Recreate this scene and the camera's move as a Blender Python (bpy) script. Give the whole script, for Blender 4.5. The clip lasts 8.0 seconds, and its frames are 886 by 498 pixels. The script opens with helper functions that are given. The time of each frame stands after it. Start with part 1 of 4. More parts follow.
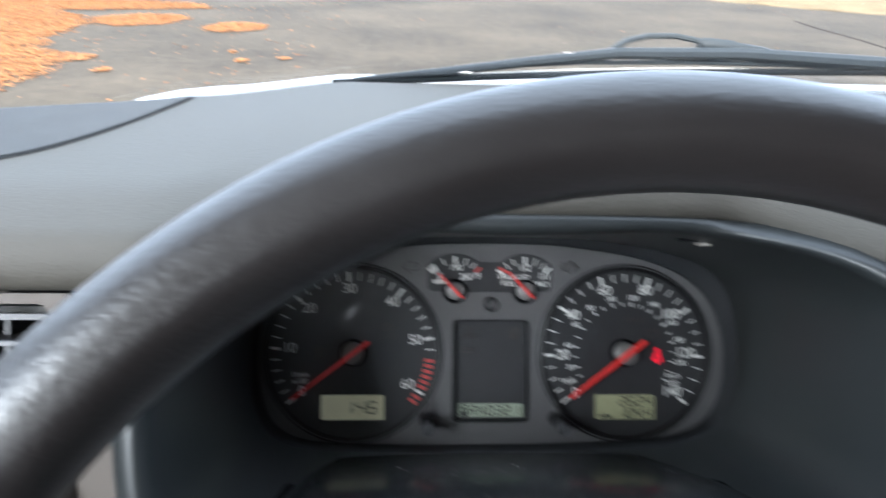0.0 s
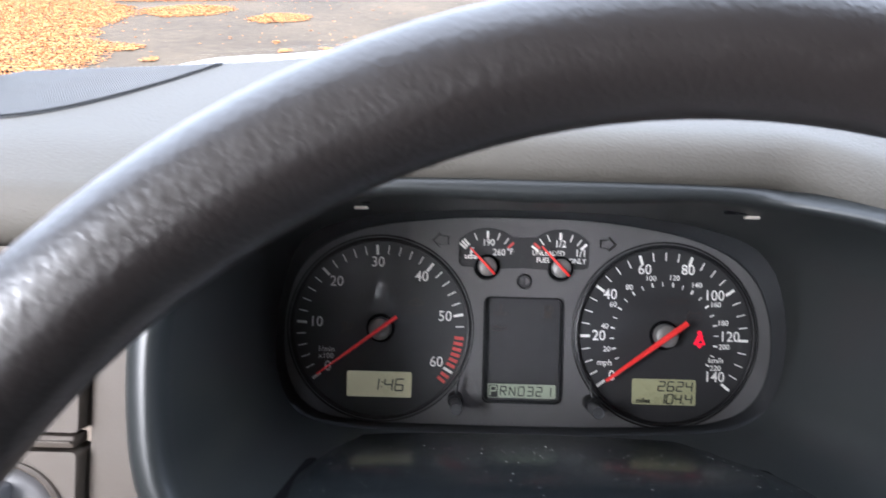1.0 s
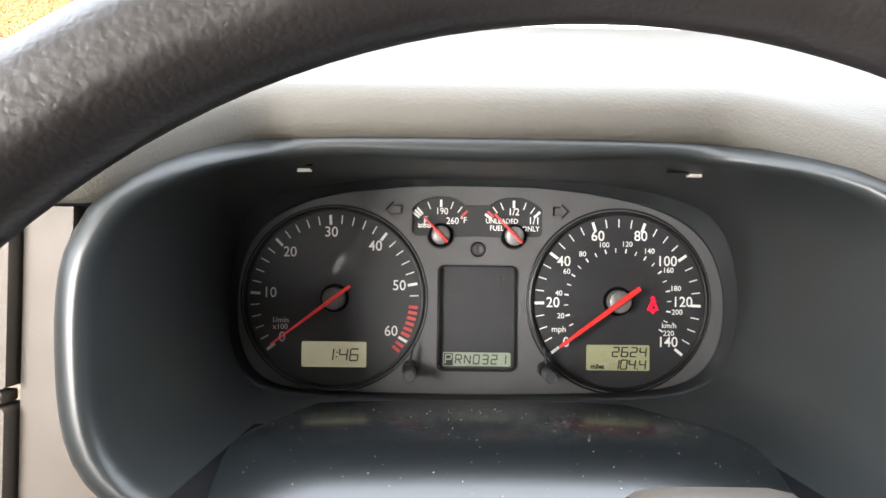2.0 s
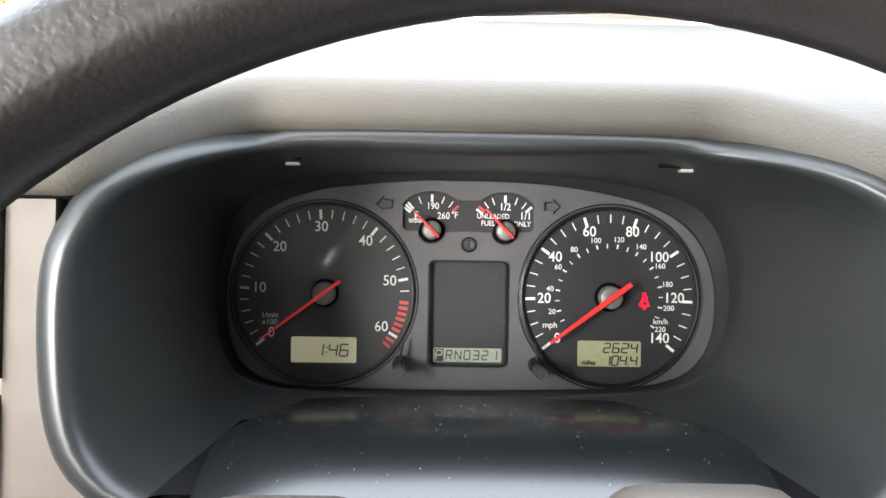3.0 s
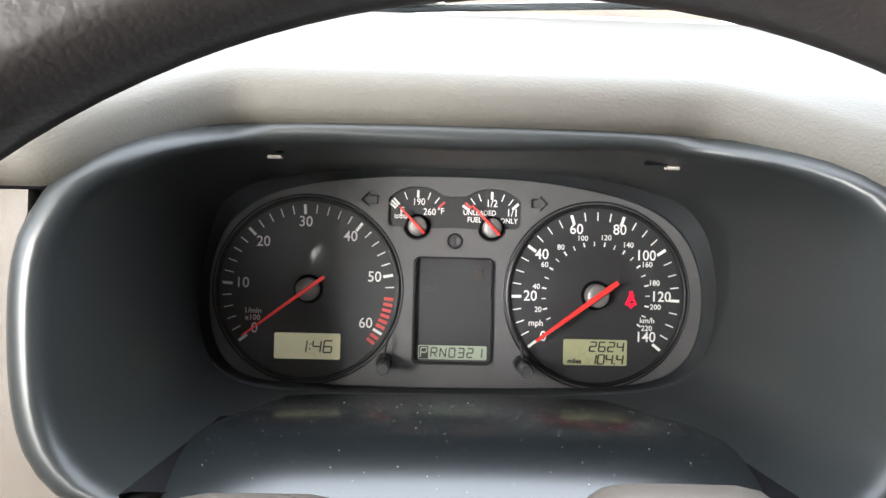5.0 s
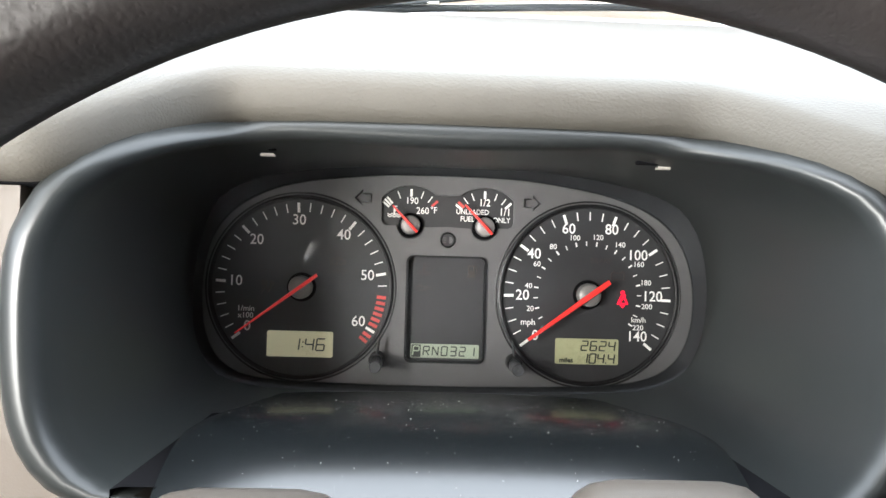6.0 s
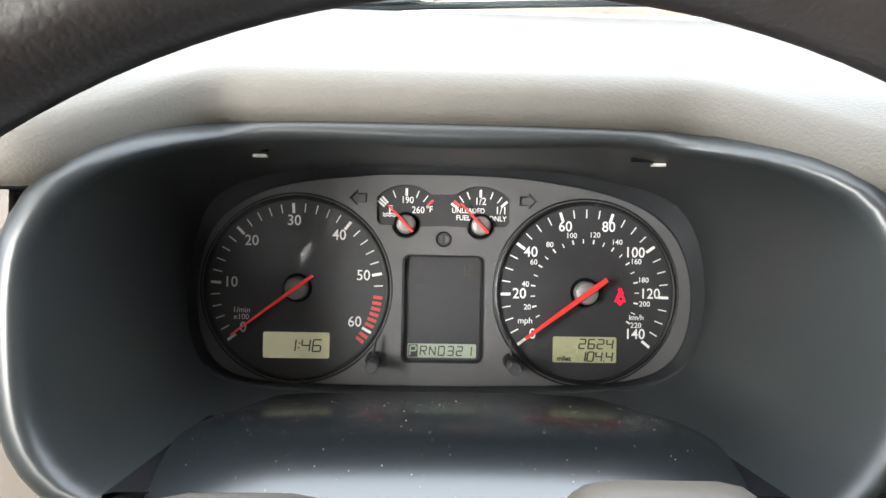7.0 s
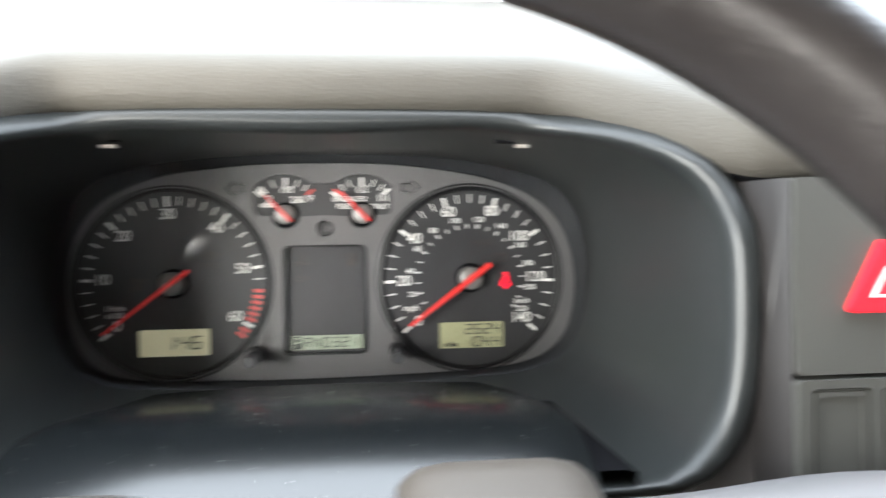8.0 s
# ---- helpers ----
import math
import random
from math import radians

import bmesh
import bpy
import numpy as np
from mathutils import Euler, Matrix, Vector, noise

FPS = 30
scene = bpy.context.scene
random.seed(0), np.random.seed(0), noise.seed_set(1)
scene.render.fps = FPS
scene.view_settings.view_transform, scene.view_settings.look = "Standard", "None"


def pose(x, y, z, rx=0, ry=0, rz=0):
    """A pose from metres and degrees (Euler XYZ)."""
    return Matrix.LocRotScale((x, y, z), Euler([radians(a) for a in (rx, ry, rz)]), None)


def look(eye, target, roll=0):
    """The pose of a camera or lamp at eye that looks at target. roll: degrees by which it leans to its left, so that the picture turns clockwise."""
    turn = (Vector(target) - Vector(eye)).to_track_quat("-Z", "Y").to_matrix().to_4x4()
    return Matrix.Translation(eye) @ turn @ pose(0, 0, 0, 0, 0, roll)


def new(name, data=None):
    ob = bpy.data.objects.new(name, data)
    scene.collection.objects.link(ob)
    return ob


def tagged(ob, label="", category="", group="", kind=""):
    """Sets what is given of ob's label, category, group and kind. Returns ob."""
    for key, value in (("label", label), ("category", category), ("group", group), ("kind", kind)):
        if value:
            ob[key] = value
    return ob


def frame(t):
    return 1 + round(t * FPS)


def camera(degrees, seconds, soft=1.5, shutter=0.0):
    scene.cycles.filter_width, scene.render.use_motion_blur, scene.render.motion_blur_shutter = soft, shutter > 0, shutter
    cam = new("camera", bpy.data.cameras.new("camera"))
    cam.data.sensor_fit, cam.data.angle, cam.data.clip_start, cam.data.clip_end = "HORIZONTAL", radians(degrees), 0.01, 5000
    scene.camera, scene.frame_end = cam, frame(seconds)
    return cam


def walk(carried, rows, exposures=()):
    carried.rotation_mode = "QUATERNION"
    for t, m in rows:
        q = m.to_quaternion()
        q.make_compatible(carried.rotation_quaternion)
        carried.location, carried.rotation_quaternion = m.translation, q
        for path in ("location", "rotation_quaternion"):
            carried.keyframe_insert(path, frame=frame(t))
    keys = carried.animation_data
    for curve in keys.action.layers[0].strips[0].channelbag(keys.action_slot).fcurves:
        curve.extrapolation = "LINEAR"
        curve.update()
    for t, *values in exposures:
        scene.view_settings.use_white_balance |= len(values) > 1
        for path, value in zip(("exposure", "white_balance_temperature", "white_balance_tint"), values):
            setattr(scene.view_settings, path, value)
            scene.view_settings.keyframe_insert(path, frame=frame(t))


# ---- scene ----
cam = camera(65.4, 8.0, shutter=0.5)
# Dash space: x to the right, y away from the driver, z up along the dial faces, which lean back by TILT.
TILT, HEIGHT = 27.0, 0.95
D = pose(0, 0, HEIGHT, -TILT)
PATH = [
    (0, (-0.052, -0.425, 0.051), (0.054, 1.572, 0.113), 0.4),
    (0.1, (-0.062, -0.417, 0.050), (-0.016, 1.581, 0.136), 1.2),
    (0.3, (-0.072, -0.409, 0.047), (-0.075, 1.59, 0.119), 2.0),
    (0.5, (-0.068, -0.404, 0.049), (-0.101, 1.595, 0.098), 1.7),
    (1, (-0.047, -0.41, 0.04), (-0.053, 1.59, 0.08), 1.5),
    (1.2, (-0.039, -0.405, 0.035), (-0.028, 1.594, 0.067), 1.3),
    (1.5, (-0.032, -0.411, 0.026), (-0.008, 1.589, 0.06), 0.8),
    (3, (-0.023, -0.407, 0.023), (0.017, 1.592, 0.045), 0.9),
    (3.5, (-0.024, -0.405, 0.022), (0.024, 1.594, 0.04), 1.1),
    (4, (-0.022, -0.405, 0.024), (0.027, 1.594, 0.044), 1.3),
    (4.5, (-0.019, -0.403, 0.023), (0.032, 1.597, 0.039), 1.3),
    (6, (-0.016, -0.405, 0.021), (0.052, 1.594, 0.041), 1.7),
    (6.5, (-0.012, -0.405, 0.023), (0.057, 1.593, 0.041), 1.3),
    (7, (-0.013, -0.403, 0.022), (0.052, 1.596, 0.035), 1.1),
    (7.5, (-0.012, -0.402, 0.021), (0.057, 1.596, 0.021), 0.7),
    (7.9, (0.007, -0.405, 0.018), (0.193, 1.587, 0.017), -0.4),
    (8, (0.026, -0.401, 0.019), (0.236, 1.588, 0.012), -0.9),
]
EXPOSURES = [(0.0, 2.45, 5380, 4), (0.6, 2.42, 5380, 4), (1.0, 2.92, 5600, 11), (1.5, 3.45, 6250, 8), (3.0, 3.5, 6100, 7), (8.0, 3.55, 6100, 5)]
walk(cam, [(t, D @ look(eye, target, roll)) for t, eye, target, roll in PATH], EXPOSURES)

# ---- world and light ----
SUN_UP, SUN_TURN = 34.0, 193.0
world = bpy.data.worlds.new("sky")
scene.world = world
world.use_nodes = True
nt = world.node_tree
sky = nt.nodes.new("ShaderNodeTexSky")
sky.sky_type, sky.sun_disc = "NISHITA", False
sky.air_density, sky.dust_density, sky.ozone_density = 0.4, 6.0, 0.4
sky.sun_elevation, sky.sun_rotation = radians(SUN_UP), radians(SUN_TURN)
haze = nt.nodes.new("ShaderNodeVectorMath")  # thin bright cloud over the whole sky
haze.operation = "MULTIPLY_ADD"
haze.inputs[1].default_value, haze.inputs[2].default_value = (0.6, 0.6, 0.6), (4.2, 4.25, 4.3)
nt.links.new(sky.outputs["Color"], haze.inputs[0])
nt.links.new(haze.outputs[0], nt.nodes["Background"].inputs["Color"])
nt.nodes["Background"].inputs["Strength"].default_value = 0.15
sun = new("sun", bpy.data.lights.new("sun", "SUN"))
sun.data.energy, sun.data.angle, sun.data.color = 1.9, radians(3), (1.0, 0.84, 0.64)
s_dir = Vector((math.sin(radians(SUN_TURN)) * math.cos(radians(SUN_UP)), math.cos(radians(SUN_TURN)) * math.cos(radians(SUN_UP)), math.sin(radians(SUN_UP))))
sun.matrix_world = look(s_dir * 30, (0, 0, 0))
pane = new("driver_window_fill", bpy.data.lights.new("driver_window_fill", "AREA"))  # added fill lamp, stands in for bright sky in the driver's side window opening
pane.data.shape, pane.data.size, pane.data.size_y = "RECTANGLE", 0.40, 0.22
pane.data.energy, pane.data.color = 1.55, (1.0, 0.93, 0.84)
pane.matrix_world = look((-0.45, -0.60, 1.225), (0.55, -0.60, 1.225))


# ---- materials ----
def mat(name, color, rough=0.5, metal=0.0, vary=0.08, vary_scale=40.0, bump=0.0, bump_scale=600.0, kind="noise", emit=0.0, spec=0.5, rough_vary=0.08, stretch=(1, 1, 1)):
    """A node material: colour and gloss vary at two scales, fine relief by bump."""
    m = bpy.data.materials.new(name)
    m.use_nodes = True
    n, l = m.node_tree.nodes, m.node_tree.links
    b = n["Principled BSDF"]
    b.inputs["Metallic"].default_value = metal
    b.inputs["Specular IOR Level"].default_value = spec
    co = n.new("ShaderNodeTexCoord")
    mp = n.new("ShaderNodeMapping")
    mp.inputs["Scale"].default_value = stretch
    l.new(co.outputs["Object"], mp.inputs["Vector"])
    big, fine = n.new("ShaderNodeTexNoise"), n.new("ShaderNodeTexNoise")
    big.inputs["Scale"].default_value, fine.inputs["Scale"].default_value = vary_scale, vary_scale * 12
    big.inputs["Detail"].default_value = fine.inputs["Detail"].default_value = 4
    for q in (big, fine):
        l.new(mp.outputs["Vector"], q.inputs["Vector"])
    mixed = n.new("ShaderNodeMath")
    mixed.operation = "MULTIPLY_ADD"
    mixed.inputs[1].default_value = 0.6
    l.new(big.outputs["Fac"], mixed.inputs[0])
    half = n.new("ShaderNodeMath")
    half.operation = "MULTIPLY"
    half.inputs[1].default_value = 0.4
    l.new(fine.outputs["Fac"], half.inputs[0])
    l.new(half.outputs[0], mixed.inputs[2])
    ramp = n.new("ShaderNodeMapRange")
    ramp.inputs["From Min"].default_value, ramp.inputs["From Max"].default_value = 0.3, 0.7
    ramp.inputs["To Min"].default_value, ramp.inputs["To Max"].default_value = 1 - vary, 1 + vary
    l.new(mixed.outputs[0], ramp.inputs["Value"])
    tone = n.new("ShaderNodeVectorMath")
    tone.operation = "SCALE"
    tone.inputs[0].default_value = color
    l.new(ramp.outputs[0], tone.inputs["Scale"])
    l.new(tone.outputs[0], b.inputs["Base Color"])
    rr = n.new("ShaderNodeMapRange")
    rr.inputs["From Min"].default_value, rr.inputs["From Max"].default_value = 0.3, 0.7
    rr.inputs["To Min"].default_value, rr.inputs["To Max"].default_value = max(0.02, rough - rough_vary), rough + rough_vary
    l.new(mixed.outputs[0], rr.inputs["Value"])
    l.new(rr.outputs[0], b.inputs["Roughness"])
    if bump:
        if kind == "leather":
            g = n.new("ShaderNodeTexVoronoi")
            g.feature = "SMOOTH_F1"
            g.inputs["Scale"].default_value = bump_scale
            out = g.outputs["Distance"]
            warp = n.new("ShaderNodeTexNoise")
            warp.inputs["Scale"].default_value = bump_scale * 0.6
            l.new(mp.outputs["Vector"], warp.inputs["Vector"])
            add = n.new("ShaderNodeVectorMath")
            add.operation = "MULTIPLY_ADD"
            add.inputs[1].default_value = (1.5 / bump_scale,) * 3
            l.new(warp.outputs["Color"], add.inputs[0])
            l.new(mp.outputs["Vector"], add.inputs[2])
            l.new(add.outputs[0], g.inputs["Vector"])
        else:
            g = n.new("ShaderNodeTexNoise")
            g.inputs["Scale"].default_value, g.inputs["Detail"].default_value = bump_scale, 5
            out = g.outputs["Fac"]
            l.new(mp.outputs["Vector"], g.inputs["Vector"])
        bp = n.new("ShaderNodeBump")
        bp.inputs["Strength"].default_value, bp.inputs["Distance"].default_value = bump, 0.5 / bump_scale
        l.new(out, bp.inputs["Height"])
        l.new(bp.outputs["Normal"], b.inputs["Normal"])
    if emit:
        b.inputs["Emission Color"].default_value = (*color, 1)
        b.inputs["Emission Strength"].default_value = emit
    return m


def glass(name, tint=(1, 1, 1), rough=0.02, ior=1.45):
    m = bpy.data.materials.new(name)
    m.use_nodes = True
    b = m.node_tree.nodes["Principled BSDF"]
    n, l = m.node_tree.nodes, m.node_tree.links
    n.remove(b)
    thru, shine, fres, both = n.new("ShaderNodeBsdfTransparent"), n.new("ShaderNodeBsdfGlossy"), n.new("ShaderNodeFresnel"), n.new("ShaderNodeMixShader")
    thru.inputs["Color"].default_value = (*tint, 1)
    shine.inputs["Roughness"].default_value = rough
    fres.inputs["IOR"].default_value = ior
    l.new(fres.outputs[0], both.inputs[0])
    l.new(thru.outputs[0], both.inputs[1])
    l.new(shine.outputs[0], both.inputs[2])
    l.new(both.outputs[0], n["Material Output"].inputs["Surface"])
    return m


PAD = mat("soft grey-beige dash vinyl", (0.092, 0.085, 0.073), 0.6, spec=0.2, rough_vary=0.02, vary=0.06, vary_scale=14, bump=0.5, bump_scale=1050, kind="leather", stretch=(0.65, 1, 1))
CENTRE = mat("grey-beige centre plastic", (0.062, 0.061, 0.055), 0.5, vary=0.04, vary_scale=30, bump=0.15, bump_scale=1500)
PANEL = mat("beige moulded plastic", (0.070, 0.055, 0.042), 0.6, vary=0.04, vary_scale=30, bump=0.15, bump_scale=1500)
SHOULDER = mat("pale beige column plastic", (0.070, 0.060, 0.050), 0.45, vary=0.04, vary_scale=30, bump=0.15, bump_scale=1500)
BLACK = mat("black moulded plastic", (0.0205, 0.0225, 0.0225), 0.36, vary=0.05, vary_scale=20, rough_vary=0.01, spec=0.45)
COVER = mat("smooth black column plastic", (0.0045, 0.0056, 0.0064), 0.24, vary=0.05, vary_scale=18, rough_vary=0.0, spec=1.0)
LEATHER = mat("black steering wheel leather", (0.0185, 0.0155, 0.0150), 0.38, spec=0.85, vary=0.12, vary_scale=25, bump=0.17, bump_scale=720, kind="leather")
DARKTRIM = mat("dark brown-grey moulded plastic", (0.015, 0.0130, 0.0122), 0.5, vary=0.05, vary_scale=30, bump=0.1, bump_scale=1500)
SLAT = mat("mid grey vent plastic", (0.078, 0.078, 0.083), 0.5, vary=0.06, vary_scale=30)
FACE = mat("dark grey cluster plastic", (0.102, 0.100, 0.102), 0.5, vary=0.04, vary_scale=30, rough_vary=0.02)
DIAL = mat("matt black dial print", (0.027, 0.027, 0.029), 0.5, vary=0.03, vary_scale=30, rough_vary=0.02)
BEZEL = mat("blue-black bezel plastic", (0.024, 0.026, 0.029), 0.45, vary=0.05, vary_scale=30, rough_vary=0.02)
GLOSS = mat("gloss black rim plastic", (0.008, 0.008, 0.009), 0.4, vary=0.05, rough_vary=0.02, spec=0.35)
WHITE = mat("white dial print", (0.9, 0.89, 0.86), 0.55, vary=0.03)
REDPRINT = mat("red dial print", (0.62, 0.07, 0.06), 0.5, vary=0.05)
NEEDLE = mat("fluorescent red needle plastic", (0.80, 0.035, 0.03), 0.4, vary=0.04, emit=0.02)
HUB = mat("satin needle cap", (0.21, 0.205, 0.20), 0.42, metal=0.25, vary=0.02, rough_vary=0.02)
LCD = mat("yellow-green display glass", (0.62, 0.57, 0.36), 0.3, vary=0.03, vary_scale=60, emit=0.025)
LCDG = mat("green-grey display glass", (0.30, 0.34, 0.26), 0.3, vary=0.05, vary_scale=60, emit=0.012)
LCDO = mat("olive display glass", (0.34, 0.34, 0.2), 0.3, vary=0.05, vary_scale=60, emit=0.012)
INK = mat("dark display segments", (0.02, 0.022, 0.02), 0.4, vary=0.05)
LIT_RED = mat("lit red lamp", (0.85, 0.005, 0.03), 0.4, vary=0.02, emit=0.12)
OFF_RED = mat("unlit red lamp print", (0.036, 0.027, 0.027), 0.5, vary=0.05)
OFF_AMBER = mat("unlit amber lamp print", (0.038, 0.030, 0.026), 0.5, vary=0.05)
STEEL = mat("bright zinc metal", (0.75, 0.7, 0.63), 0.4, metal=0.3, vary=0.05)
VERGE = mat("dry pale grass and sand", (0.15, 0.115, 0.068), 0.95, vary=0.35, vary_scale=1.2, bump=0.8, bump_scale=40, spec=0.05)
CRACK = mat("dark tar joint", (0.020, 0.016, 0.012), 0.9, vary=0.3, vary_scale=6, bump=0.3, bump_scale=90, spec=0.1)
ASPHALT = mat("worn asphalt", (0.058, 0.047, 0.034), 0.9, vary=0.55, vary_scale=0.7, bump=0.6, bump_scale=60, spec=0.15)
CLEAR = glass("clear windscreen glass", ior=1.25)
PAINT = mat("white car paint", (0.75, 0.75, 0.73), 0.25, vary=0.02, vary_scale=5)
SEALSHADE = mat("matt black seal and gap shade", (0.006, 0.006, 0.007), 0.95, vary=0.1, spec=0.05)
WIPER = mat("faded black wiper paint", (0.026, 0.030, 0.032), 0.5, spec=0.4, vary=0.15, vary_scale=60, bump=0.2, bump_scale=900)
RUBBER = mat("black wiper rubber", (0.012, 0.014, 0.015), 0.6, spec=0.2, vary=0.15, vary_scale=30)
HEADLINER = mat("grey cabin cloth", (0.16, 0.15, 0.135), 0.9, vary=0.08, vary_scale=15, bump=0.3, bump_scale=500)
SEATCLOTH = mat("dark grey-brown seat cloth", (0.085, 0.072, 0.062), 0.9, vary=0.1, vary_scale=15, bump=0.3, bump_scale=400)
DARKCLOTH = mat("dark grey-brown cabin trim", (0.075, 0.064, 0.055), 0.8, vary=0.1, vary_scale=15, bump=0.3, bump_scale=500)


# ---- mesh helpers ----
def mesh_of(name, bm, material, smooth=True, tidy=True):
    if tidy:
        bmesh.ops.recalc_face_normals(bm, faces=bm.faces)
    me = bpy.data.meshes.new(name)
    bm.to_mesh(me)
    bm.free()
    me.materials.append(material)
    if smooth:
        me.polygons.foreach_set("use_smooth", [True] * len(me.polygons))
        me.set_sharp_from_angle(angle=radians(38))
    return me


def part(name, bm, material, parent, label="", smooth=True):
    ob = new(name, mesh_of(name, bm, material, smooth))
    ob.parent = parent
    if label:
        ob["label"] = label
    return ob


def thing(name, label, category, m=D, group="", kind=""):
    ob = new(name)
    ob.empty_display_size = 0.02
    ob.matrix_world = m
    return tagged(ob, label, category, group, kind)


def solo(name, bm, material, label, category, m=D, group="", kind="", smooth=True):
    ob = new(name, mesh_of(name, bm, material, smooth))
    ob.matrix_world = m
    return tagged(ob, label, category, group, kind)


def face(bm, vs):
    try:
        return bm.faces.new(vs)
    except ValueError:
        return None


def loft(bm, rows, closed=False, cap=False):
    """Skin between rows of points."""
    grid = [[bm.verts.new(p) for p in r] for r in rows]
    for a, b in zip(grid, grid[1:]):
        n = len(a)
        for i in range(n if closed else n - 1):
            face(bm, (a[i], a[(i + 1) % n], b[(i + 1) % n], b[i]))
    if cap:
        face(bm, grid[0])
        face(bm, list(reversed(grid[-1])))
    return grid


def plate(bm, outer, holes, y0, y1):
    """A plate in the x-z plane from y0 (front) to y1, with holes that go through."""
    loops, edges = [], []
    for pts in (outer, *holes):
        vs = [bm.verts.new((x, y0, z)) for x, z in pts]
        loops.append(vs)
        edges += [bm.edges.new((vs[i], vs[(i + 1) % len(vs)])) for i in range(len(vs))]
    bmesh.ops.triangle_fill(bm, use_beauty=True, use_dissolve=False, edges=edges)
    for vs in loops:
        back = [bm.verts.new((v.co.x, y1, v.co.z)) for v in vs]
        for i in range(len(vs)):
            j = (i + 1) % len(vs)
            face(bm, (vs[i], vs[j], back[j], back[i]))


def slab(bm, pts, y0, y1):
    """A convex or simple outline pulled from y0 to y1, closed in front."""
    a = [bm.verts.new((x, y0, z)) for x, z in pts]
    b = [bm.verts.new((x, y1, z)) for x, z in pts]
    bm.faces.new(a)
    for i in range(len(a)):
        j = (i + 1) % len(a)
        bm.faces.new((a[j], a[i], b[i], b[j]))


def circle(cx, cz, r, n=48, a0=0.0, a1=360.0):
    full = abs(a1 - a0) >= 360
    return [(cx + r * math.cos(radians(a0 + (a1 - a0) * i / (n if full else n - 1))), cz + r * math.sin(radians(a0 + (a1 - a0) * i / (n if full else n - 1)))) for i in range(n)]


def round_rect(x0, z0, x1, z1, r, n=5):
    pts = []
    for cx, cz, a in ((x1 - r, z1 - r, 0), (x0 + r, z1 - r, 90), (x0 + r, z0 + r, 180), (x1 - r, z0 + r, 270)):
        pts += [(cx + r * math.cos(radians(a + 90 * i / n)), cz + r * math.sin(radians(a + 90 * i / n))) for i in range(n + 1)]
    return pts


def bar(bm, x, z, ang, length, width, y0, y1):
    """A flat bar centred at x, z that points along ang (degrees)."""
    c, s = math.cos(radians(ang)), math.sin(radians(ang))
    u, v = length / 2, width / 2
    slab(bm, [(x + a * c - b * s, z + a * s + b * c) for a, b in ((-u, -v), (u, -v), (u, v), (-u, v))], y0, y1)


def box(bm, x0, y0, z0, x1, y1, z1, bevel=0.0):
    r = bmesh.ops.create_cube(bm, size=1.0, matrix=Matrix.LocRotScale(((x0 + x1) / 2, (y0 + y1) / 2, (z0 + z1) / 2), None, (x1 - x0, y1 - y0, z1 - z0)))
    if bevel:
        es = {e for v in r["verts"] for e in v.link_edges}
        bmesh.ops.bevel(bm, geom=list(es), offset=bevel, segments=2, profile=0.5, affect="EDGES")


def lathe(bm, cx, cz, profile, n=32):
    """Turn (radius, y) round the axis through cx, cz that points along y."""
    rows = [[(cx + r * math.cos(2 * math.pi * i / n), y, cz + r * math.sin(2 * math.pi * i / n)) for i in range(n)] for r, y in profile]
    loft(bm, rows, closed=True)


def tube(bm, pts, radii, n=10):
    """A round bar along points."""
    pts = [Vector(p) for p in pts]
    rows = []
    for i, p in enumerate(pts):
        d = (pts[min(i + 1, len(pts) - 1)] - pts[max(i - 1, 0)]).normalized()
        a = d.cross(Vector((0, 0, 1)) if abs(d.z) < 0.9 else Vector((0, 1, 0))).normalized()
        b = d.cross(a)
        r = radii[i] if isinstance(radii, (list, tuple)) else radii
        rows.append([p + r * (math.cos(2 * math.pi * k / n) * a + math.sin(2 * math.pi * k / n) * b) for k in range(n)])
    loft(bm, rows, closed=True, cap=True)


def writing(text, x, z, size, y, name, material, parent, align="CENTER", label="", squash=1.0, weight=0.006):
    """Built-in lettering that faces the driver, centred at x, z."""
    cu = bpy.data.curves.new("lettering", "FONT")
    cu.body, cu.size, cu.align_x, cu.align_y, cu.resolution_u = text, size, align, "CENTER", 3
    cu.extrude, cu.offset = 0.00008, size * weight
    tmp = new("lettering", cu)
    me = bpy.data.meshes.new_from_object(tmp.evaluated_get(bpy.context.evaluated_depsgraph_get()))
    bpy.data.objects.remove(tmp)
    bpy.data.curves.remove(cu)
    me.transform(Matrix(((squash, 0, 0, x), (0, 0, -1, y), (0, 1, 0, z), (0, 0, 0, 1))))
    me.materials.clear()
    me.materials.append(material)
    me.name = name
    ob = new(name, me)
    ob.parent = parent
    if label:
        ob["label"] = label
    return ob


def smooth01(a, b, x):
    t = min(1.0, max(0.0, (x - a) / (b - a)))
    return t * t * (3 - 2 * t)


def mix(a, b, t):
    return a + (b - a) * t


def at_world_height(y, height):
    """The z in dash space of a level plane at this world height."""
    return (height - HEIGHT + y * math.sin(radians(TILT))) / math.cos(radians(TILT))


